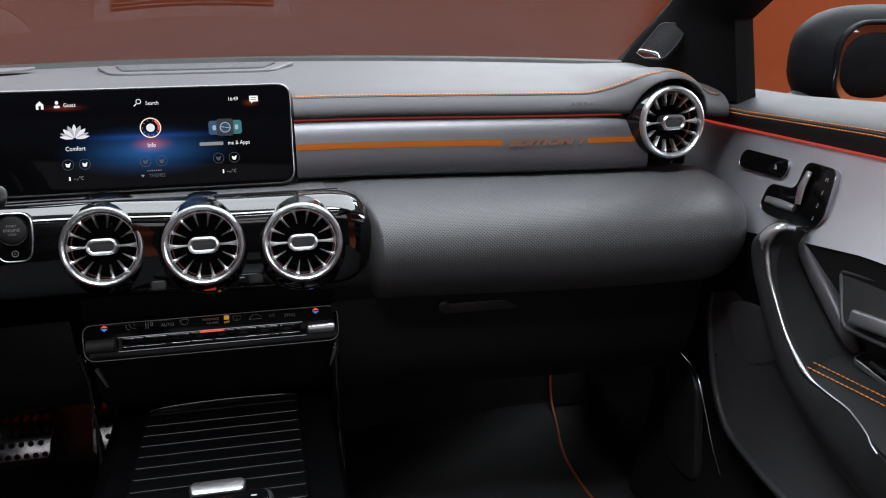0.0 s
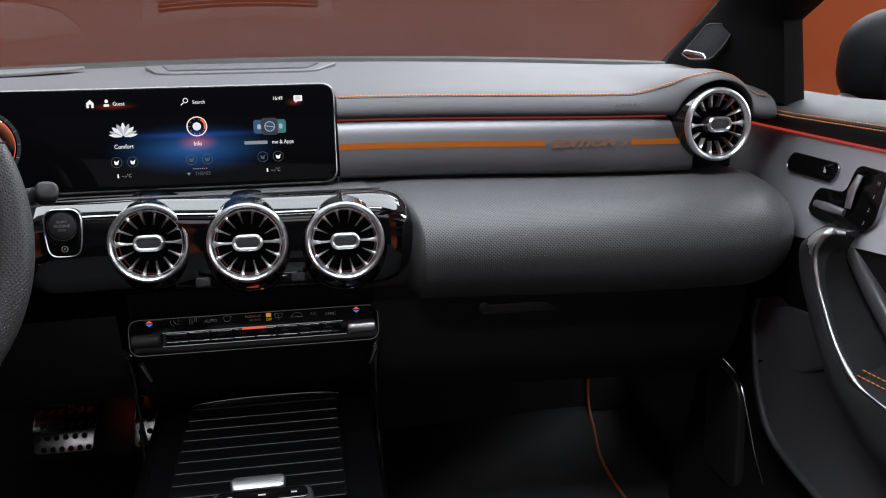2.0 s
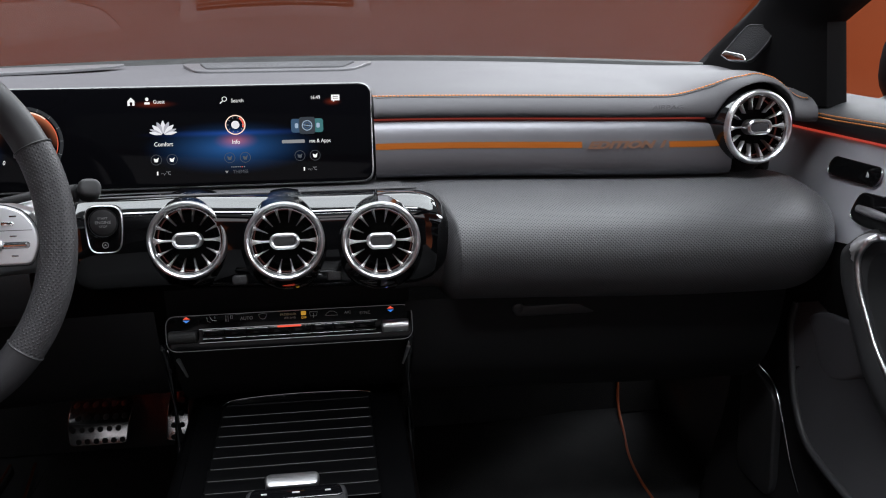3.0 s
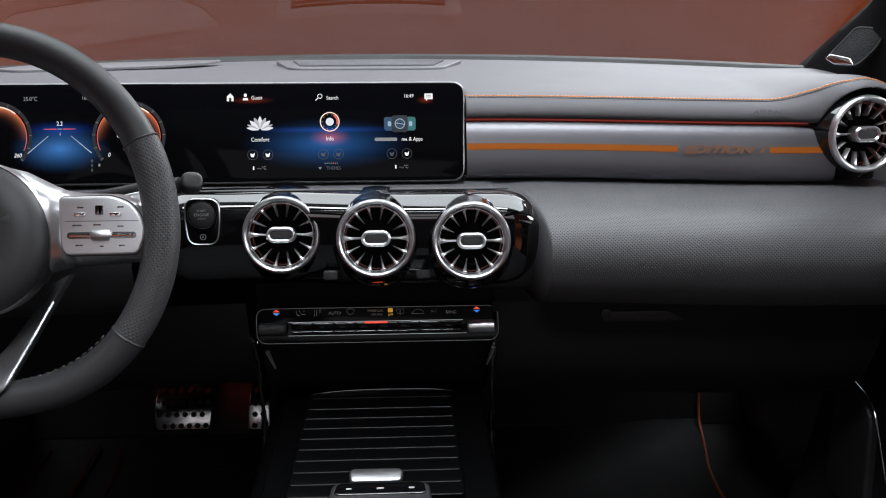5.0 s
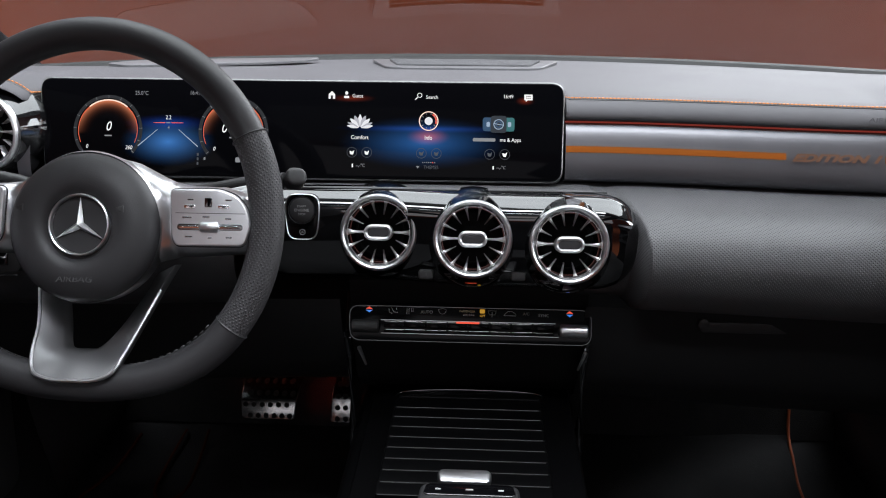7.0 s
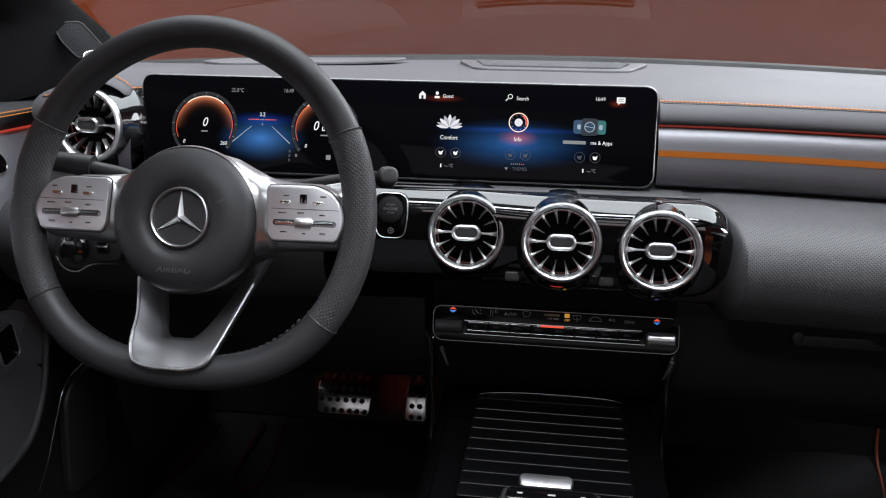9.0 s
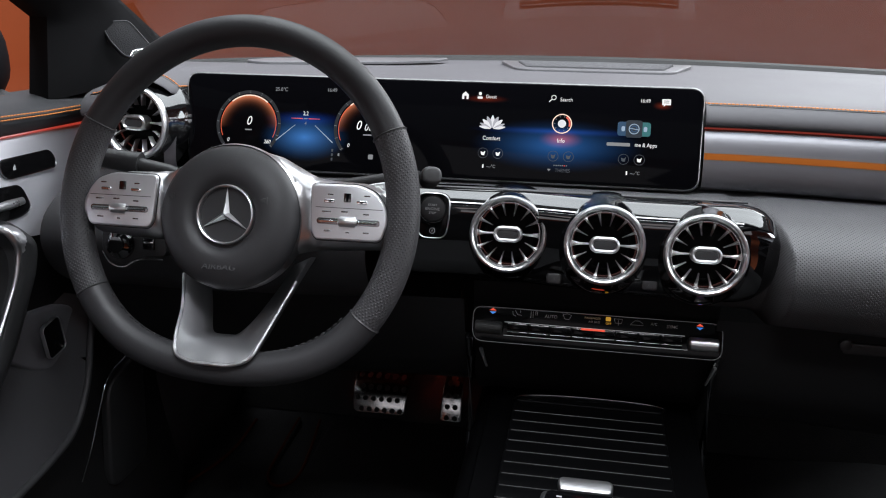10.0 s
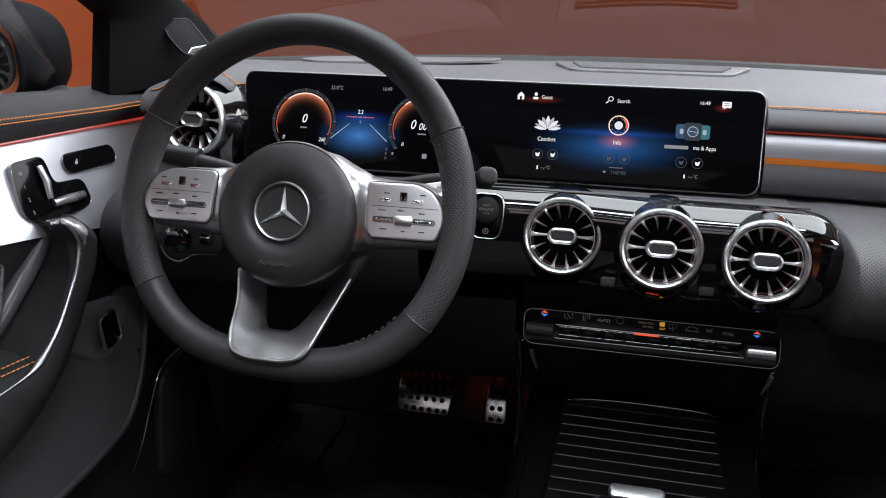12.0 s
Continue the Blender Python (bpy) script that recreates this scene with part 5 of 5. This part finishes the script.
# ---- pillars, tweeters, side windows and mirrors ----
def pillar(sx):
    p = thing("roof_pillar", Matrix.Translation((-0.018, 0, 0)), "black windscreen pillar with a built-in tweeter grille", "pillar", "roof pillars")

    def f(u, v):
        a = Vector((0.666, 0.43, 0.748)).lerp(Vector((0.664, 0.25, 0.856)), u / 0.28) if u < 0.28 else Vector((0.664, 0.25, 0.856)).lerp(Vector((0.56, -0.22, 1.13)), (u - 0.28) / 0.72)
        b = Vector((0.722, 0.128, 0.735)).lerp(Vector((0.704, 0.128, 0.843)), u / 0.28) if u < 0.28 else Vector((0.704, 0.128, 0.843)).lerp(Vector((0.665, -0.36, 1.13)), (u - 0.28) / 0.72)
        ring = [(0.0, 0.0), (0.12, 0.014), (0.4, 0.020), (0.75, 0.018), (1.0, 0.010), (1.02, -0.02), (0.5, -0.05), (0.05, -0.03)]
        w, h = ring[round(v * 8) % 8]
        q = a.lerp(b, w)
        q.x -= h * 1.0
        q.y -= h * 0.35
        return (sx * q.x, q.y, q.z)
    bm = sheet(f, 25, 8, cv=True)
    if sx < 0:
        flipped(bm)
    part("pillar_cover", flipped(bm), HEADLINER, p, "smooth black pillar cover", 60)
    return p


def tweeter(sx):
    m = axes((0.655, 0.2150, 0.802), (0.68, -0.73, 0.0), (0.2, 0.2, 0.95))
    R = Matrix.Diagonal((sx, 1, 1, 1))
    t = thing("tweeter", Matrix.Translation((-0.018, 0, 0)), "black perforated tweeter grille with a silver tab", "loudspeaker", "tweeters")
    o = rounded([(-0.0480, -0.0140), (-0.0200, 0.0300), (0.0180, 0.0300), (0.0120, 0.0060), (-0.0054, -0.0200), (-0.034, -0.021)], 0.008, 5)
    part("grille", moved(moved(slab(inset(o, 0.0012) if area2(o) > 0 else inset(o[::-1], 0.0012), 0.010, 0.0006, -0.0095), m), R), TWEETMESH, t)
    part("grille_rim", moved(moved(frame_ring(inset(o if area2(o) > 0 else o[::-1], -0.0004), 0.0016, 0.011, -0.0095, 0.0005), m), R), SOFT, t)
    part("silver_tab", moved(moved(slab(rounded([(-0.0485, -0.0150), (-0.043, -0.0085), (-0.016, -0.0115), (-0.0085, -0.0205), (-0.036, -0.0215)], 0.003, 4), 0.006, 0.0015, -0.002), m), R), CHROME, t, "small chrome tab")


TWEETMESH = mat("tweeter_mesh", (0.010, 0.010, 0.011), 0.5, grain=0.2, bump=0.8, bump_scale=700, spec=0.15)


def mirror(sx):
    m = thing("door_mirror", Matrix.Translation((sx * 1.010 - 0.015, 0.26, 0.768)), "black door mirror outside the side window", "door mirror", "door mirrors")

    def shell(u, v):
        a, b = 2 * math.pi * u, math.pi * v
        r = math.sin(b) ** 0.6
        y = 0.075 * math.cos(b)
        ca, sa = math.cos(a), math.sin(a)
        return (0.125 * r * math.copysign(abs(ca) ** 0.7, ca), y, 0.082 * r * math.copysign(abs(sa) ** 0.75, sa))
    part("shell", sheet(shell, 32, 16, cu=True), SHELLBLACK, m, "black rounded mirror shell")
    o = rrect(0.205, 0.130, 0.045, 8)
    part("rim", moved(frame_ring(o, 0.006, 0.012, 0.0, 0.002), axes((0, -0.066, 0), (1, -0.14 * sx, 0), (0, 0, 1))), SHELLBLACK, m)
    part("mirror_glass", moved(slab(inset(o, 0.006), 0.004, 0.001, 0.002), axes((0, -0.066, 0), (1, -0.14 * sx, 0), (0, 0, 1))), MIRROR, m, "mirror glass")
    part("foot", tube([(-sx * 0.10, 0.0, -0.06), (-sx * 0.17, -0.02, -0.08), (-sx * 0.22, -0.04, -0.09)], 0.03, 12, 0.6), PLASTIC, m)


for sx in (-1, 1):
    pillar(sx)
    tweeter(sx)
    mirror(sx)
    w = part("window_2" if sx > 0 else "window_3", sheet(lambda u, v: (sx * (0.735 - 0.07 * v) - 0.010, 0.08 - 0.98 * u - 0.33 * v * (1 - u), 0.73 + 0.38 * v), 6, 4), SIDEGLASS)
    tagged(w, "clear side window above the door", "side window", kind="structure")
    w.visible_shadow = False


# ---- display graphics ----


def halo(name, cx, cy, rx, ry, colour, power, parent=display, z=0.0007, fall=2.0, ring=0.0):
    """A soft lit patch of the screen picture: an ellipse that fades outwards (or, with ring, a crescent that is brightest at its upper edge)."""
    m = bpy.data.materials.new(name)
    m.use_nodes = True
    t = m.node_tree
    t.nodes.remove(t.nodes["Principled BSDF"])
    uv = t.nodes.new("ShaderNodeUVMap")
    uv.uv_map = "UVMap"
    ln = t.nodes.new("ShaderNodeVectorMath")
    ln.operation = "LENGTH"
    t.links.new(uv.outputs["UV"], ln.inputs[0])
    mr = t.nodes.new("ShaderNodeMapRange")
    pw = t.nodes.new("ShaderNodeMath")
    pw.operation = "POWER"
    pw.inputs[1].default_value = fall
    if ring:
        mr.inputs["From Min"].default_value, mr.inputs["From Max"].default_value = ring, 1.0
    else:
        mr.inputs["From Min"].default_value, mr.inputs["From Max"].default_value = 1.0, 0.0
    t.links.new(ln.outputs["Value"], mr.inputs["Value"])
    t.links.new(mr.outputs["Result"], pw.inputs[0])
    last = pw.outputs["Value"]
    if ring:
        sp = t.nodes.new("ShaderNodeSeparateXYZ")
        t.links.new(uv.outputs["UV"], sp.inputs["Vector"])
        up = t.nodes.new("ShaderNodeMapRange")
        up.inputs["From Min"].default_value, up.inputs["From Max"].default_value = -0.15, 0.95
        t.links.new(sp.outputs["Y"], up.inputs["Value"])
        sq = t.nodes.new("ShaderNodeMath")
        sq.operation = "MULTIPLY"
        t.links.new(last, sq.inputs[0])
        t.links.new(up.outputs["Result"], sq.inputs[1])
        last = sq.outputs["Value"]
    ml = t.nodes.new("ShaderNodeMath")
    ml.operation = "MULTIPLY"
    ml.inputs[1].default_value = power
    t.links.new(last, ml.inputs[0])
    em = t.nodes.new("ShaderNodeEmission")
    em.inputs["Color"].default_value = (*colour, 1)
    t.links.new(ml.outputs["Value"], em.inputs["Strength"])
    tr = t.nodes.new("ShaderNodeBsdfTransparent")
    ad = t.nodes.new("ShaderNodeAddShader")
    t.links.new(em.outputs["Emission"], ad.inputs[0])
    t.links.new(tr.outputs["BSDF"], ad.inputs[1])
    t.links.new(ad.outputs["Shader"], t.nodes["Material Output"].inputs["Surface"])
    n = 40
    bm = bmesh.new()
    layer = bm.loops.layers.uv.new("UVMap")
    vs = [bm.verts.new((cx + rx * math.cos(2 * math.pi * k / n), cy + ry * math.sin(2 * math.pi * k / n), z)) for k in range(n)]
    mid = bm.verts.new((cx, cy, z))
    for k in range(n):
        f = bm.faces.new((mid, vs[k], vs[(k + 1) % n]))
        for loop in f.loops:
            loop[layer].uv = ((loop.vert.co.x - cx) / rx, (loop.vert.co.y - cy) / ry)
    return part(name, bm, m, parent)


def say(words, x, y, size, material=WHITE, width=0.86, slant=0.0):
    return lettering(words, size * 0.88, Matrix.Translation((x, y, 0.0013)), material, display, "screen_lettering", width, slant)


def flat(name, outline, material, z=0.0011, parent=display):
    return part(name, slab(outline, 0.00012, 0.00004, z, 1), material, parent)


def hoop(name, cx, cy, r, w, material, z=0.0011, a0=0, a1=360):
    n = max(6, int(48 * (a1 - a0) / 360))
    verts, faces = [], []
    for k in range(n + 1):
        a = radians(a0 + (a1 - a0) * k / n)
        verts += [(cx + (r - w) * math.cos(a), cy + (r - w) * math.sin(a), z), (cx + r * math.cos(a), cy + r * math.sin(a), z)]
    for k in range(n):
        faces.append((2 * k, 2 * k + 1, 2 * k + 3, 2 * k + 2))
    return part(name, mk(verts, faces), material, display)


ARC = glow("gauge_orange", (1.0, 0.15, 0.06), 0.7)
ARCHOT = glow("gauge_white", (1.0, 0.72, 0.6), 1.0)
SLATE = glow("gauge_slate", (0.25, 0.3, 0.4), 0.028)
TEAL = glow("app_teal", (0.05, 0.40, 0.42), 0.32)
NAVY = glow("app_blue", (0.03, 0.16, 0.36), 0.32)
NIGHT = glow("app_night", (0.02, 0.05, 0.09), 0.2)
PALE = glow("app_pale", (0.5, 0.65, 0.85), 0.6)
PETAL = glow("petal_white", (0.9, 0.9, 0.95), 0.8)
PETALSHADE = glow("petal_shade", (0.55, 0.55, 0.62), 0.7)
halo("road_glow", -0.375, -0.071, 0.062, 0.032, (0.07, 0.27, 0.75), 0.62)
halo("horizon_glow", -0.375, -0.0485, 0.058, 0.012, (0.01, 0.06, 0.45), 0.45, z=0.0008)
halo("menu_glow", -0.062, -0.068, 0.108, 0.034, (0.04, 0.20, 0.62), 0.46)
halo("menu_haze", -0.060, -0.051, 0.118, 0.006, (0.02, 0.10, 0.6), 0.34, z=0.0008)
halo("info_glow", -0.057, -0.0605, 0.029, 0.012, (1.0, 0.16, 0.06), 0.38, z=0.0009)
for gx in (-0.4500, -0.2945):
    hoop("gauge_face", gx, -0.0575, 0.0430, 0.0040, SLATE, 0.0009, -42, 222)
    for k in range(13):
        a = radians(-40 + 260 * k / 12)
        part("tick", tube([(gx + q * math.cos(a), -0.0575 + q * math.sin(a), 0.0012) for q in (0.0392, 0.0428)], 0.00025, 4), GREYTXT, display)
    halo("gauge_glow", gx, -0.0575, 0.0372, 0.0372, (1.0, 0.30, 0.14), 0.9, z=0.0010, fall=8.0, ring=0.10)
    hoop("gauge_arc", gx, -0.0575, 0.0372, 0.0008, ARC, 0.0012, -25, 205)
    hoop("gauge_arc_top", gx, -0.0575, 0.0376, 0.0016, ARCHOT, 0.0013, 50, 130)
say("0", -0.4495, -0.0535, 0.0185, slant=0.22)
flat("unit_bar", rrect(0.009, 0.0016, 0.0004, 2, -0.4495, -0.0645), GREYTXT)
say("0", -0.4755, -0.0782, 0.0078, slant=0.2)
say("260", -0.4235, -0.0790, 0.0078, slant=0.2)
say("0", -0.3060, -0.0540, 0.0185, slant=0.22)
say("00", -0.2935, -0.0560, 0.0140, slant=0.22)
flat("unit_bar", rrect(0.011, 0.0016, 0.0004, 2, -0.294, -0.0650), GREYTXT)
say("0", -0.3175, -0.0790, 0.0078, slant=0.2)
flat("fuel_bar", rrect(0.006, 0.006, 0.001, 2, -0.2880, -0.0920), GREYTXT)
for k in range(3):
    flat("gear_bar", rrect(0.0022, 0.0034, 0.0004, 2, -0.3375, -0.0860 - 0.0055 * k), DIM)
flat("gear_bar", rrect(0.0022, 0.0034, 0.0004, 2, -0.3290, -0.0910), GREYTXT)
say("25.0\u00b0C", -0.409, -0.0120, 0.0078, GREYTXT)
say("16:49", -0.343, -0.0110, 0.0078, GREYTXT)
say("2.2", -0.375, -0.0415, 0.0080)
say("4", -0.3745, -0.0540, 0.0066, GREYTXT)
for sx in (-1, 1):
    part("road_line", tube([(-0.375 + sx * 0.0370, -0.0765, 0.0012), (-0.375 + sx * 0.0130, -0.0560, 0.0012)], lambda s: 0.0006 - 0.0003 * s, 5), PALE, display)
    part("range_line", tube([(-0.375 + sx * 0.0185, -0.0478, 0.0012), (-0.375 + sx * 0.0040, -0.0478, 0.0012)], lambda s: 0.0003 + 0.0003 * s, 5), RED, display)
flat("range_unit", rrect(0.005, 0.0013, 0.0003, 2, -0.375, -0.0478), GREYTXT)

halo("tab_glow", -0.150, -0.0150, 0.032, 0.0055, (1.0, 0.12, 0.04), 0.13, z=0.0009)
halo("tab_glow", 0.058, -0.0160, 0.013, 0.0060, (1.0, 0.12, 0.04), 0.15, z=0.0009)
flat("home_icon", [(-0.1790, -0.0160), (-0.1790, -0.0105), (-0.1750, -0.0065), (-0.1710, -0.0105), (-0.1710, -0.0160), (-0.1737, -0.0160), (-0.1737, -0.0120), (-0.1763, -0.0120), (-0.1763, -0.0160)], WHITE)
flat("user_icon", rrect(0.0036, 0.0042, 0.0017, 4, -0.1570, -0.0088), WHITE)
flat("user_icon", rounded([(-0.1602, -0.0150), (-0.1600, -0.0122), (-0.1540, -0.0122), (-0.1538, -0.0150)], 0.001, 3), WHITE)
say("Guest", -0.1435, -0.0122, 0.0072)
hoop("search_icon", -0.0685, -0.0105, 0.0030, 0.0008, WHITE)
part("search_icon", tube([(-0.0708, -0.0130, 0.0012), (-0.0738, -0.0158, 0.0012)], 0.0006, 5), WHITE, display)
say("Search", -0.0535, -0.0128, 0.0072)
say("16:49", 0.0380, -0.0110, 0.0072)
flat("message_icon", rounded([(0.0570, -0.0080), (0.0670, -0.0080), (0.0670, -0.0150), (0.0610, -0.0150), (0.0590, -0.0172), (0.0590, -0.0150), (0.0570, -0.0150)], 0.0006, 2), WHITE)
for k in range(2):
    flat("message_line", rrect(0.006, 0.0007, 0.0002, 2, 0.062, -0.0102 - 0.0022 * k), SLATE, 0.0013)
for a, ln, sh in ((0, 0.0185, 0), (-24, 0.0180, 1), (24, 0.0180, 1), (-46, 0.0180, 0), (46, 0.0180, 0), (-66, 0.0180, 1), (66, 0.0180, 1), (-80, 0.0175, 0), (80, 0.0175, 0)):
    c, s = math.cos(radians(90 - a)), math.sin(radians(90 - a))
    w = 0.0031 if abs(a) < 60 else 0.0022
    pts = [(0, 0), (ln * 0.55, w), (ln, 0.0), (ln * 0.55, -w)]
    flat("petal", rounded([(-0.1400 + p * c - q * s, -0.0510 + (p * s + q * c) * 0.98) for p, q in pts], 0.003, 4), PETALSHADE if sh else PETAL, 0.0011 + 0.00003 * abs(a) / 10)
say("Comfort", -0.1400, -0.0625, 0.0080)
hoop("dial_ring", -0.0570, -0.0415, 0.0118, 0.0012, ARCHOT)
hoop("dial_mark", -0.0570, -0.0415, 0.0102, 0.0020, RED, 0.0012, -20, 60)
flat("dial_face", [(-0.0570 + 0.0048 * math.cos(k * math.pi / 10), -0.0415 + 0.0048 * math.sin(k * math.pi / 10)) for k in range(20)], PETAL)
for k in range(10):
    a = radians(36 * k)
    part("dial_tick", tube([(-0.0570 + q * math.cos(a), -0.0415 + q * math.sin(a), 0.0012) for q in (0.0078, 0.0098)], 0.0003, 4), GREYTXT, display)
say("Info", -0.0570, -0.0620, 0.0080)
flat("app_tile", rrect(0.016, 0.0165, 0.003, 4, 0.0160, -0.0445), NAVY, 0.0011)
flat("app_tile", rrect(0.016, 0.0165, 0.003, 4, 0.0380, -0.0445), TEAL, 0.0011)
flat("app_tile", rrect(0.0190, 0.0205, 0.003, 4, 0.0270, -0.0445), NIGHT, 0.0014)
hoop("app_globe", 0.0270, -0.0445, 0.0062, 0.0010, PALE, 0.0017)
hoop("app_globe", 0.0270, -0.0445, 0.0042, 0.0016, NAVY, 0.0017)
part("app_globe", tube([(0.0210, -0.0435, 0.0017), (0.0330, -0.0455, 0.0017)], 0.0004, 4), PALE, display)
flat("app_mark", rrect(0.004, 0.006, 0.0015, 3, 0.0145, -0.0445), PALE, 0.0013)
flat("app_mark", rrect(0.004, 0.006, 0.0015, 3, 0.0400, -0.0445), PALE, 0.0013)
flat("maker_bar", rrect(0.0270, 0.0040, 0.0010, 2, 0.0100, -0.0632), GREYTXT)
say("me & Apps", 0.0415, -0.0632, 0.0075)
for k, cx in enumerate((-0.1490, -0.1310, -0.0650, -0.0470, 0.0170, 0.0350)):
    hoop("round_key", cx, -0.0805, 0.0062, 0.0005, DIM)
    m = WHITE if k in (0, 1, 5) else DIM
    flat("key_mark", rounded([(cx - 0.003, -0.0785), (cx + 0.0005, -0.0800), (cx + 0.003, -0.0775), (cx + 0.0015, -0.0835), (cx - 0.002, -0.0830)], 0.001, 2), m)
for k in range(7):
    flat("page_dot", rrect(0.0013, 0.0013, 0.0006, 3, -0.0630 + 0.0024 * k, -0.0915), RED if k == 5 else GREYTXT)
say("THEMES", -0.0530, -0.0975, 0.0066, DIM)
flat("theme_mark", [(-0.0710, -0.0960), (-0.0670, -0.0960), (-0.0690, -0.0990)], GREYTXT)
for cx in (-0.1385, 0.0310):
    flat("seat_bar", rrect(0.0016, 0.0044, 0.0004, 2, cx - 0.0095, -0.0965), WHITE)
    say("--,-\u00b0C", cx, -0.0965, 0.0064, GREYTXT)
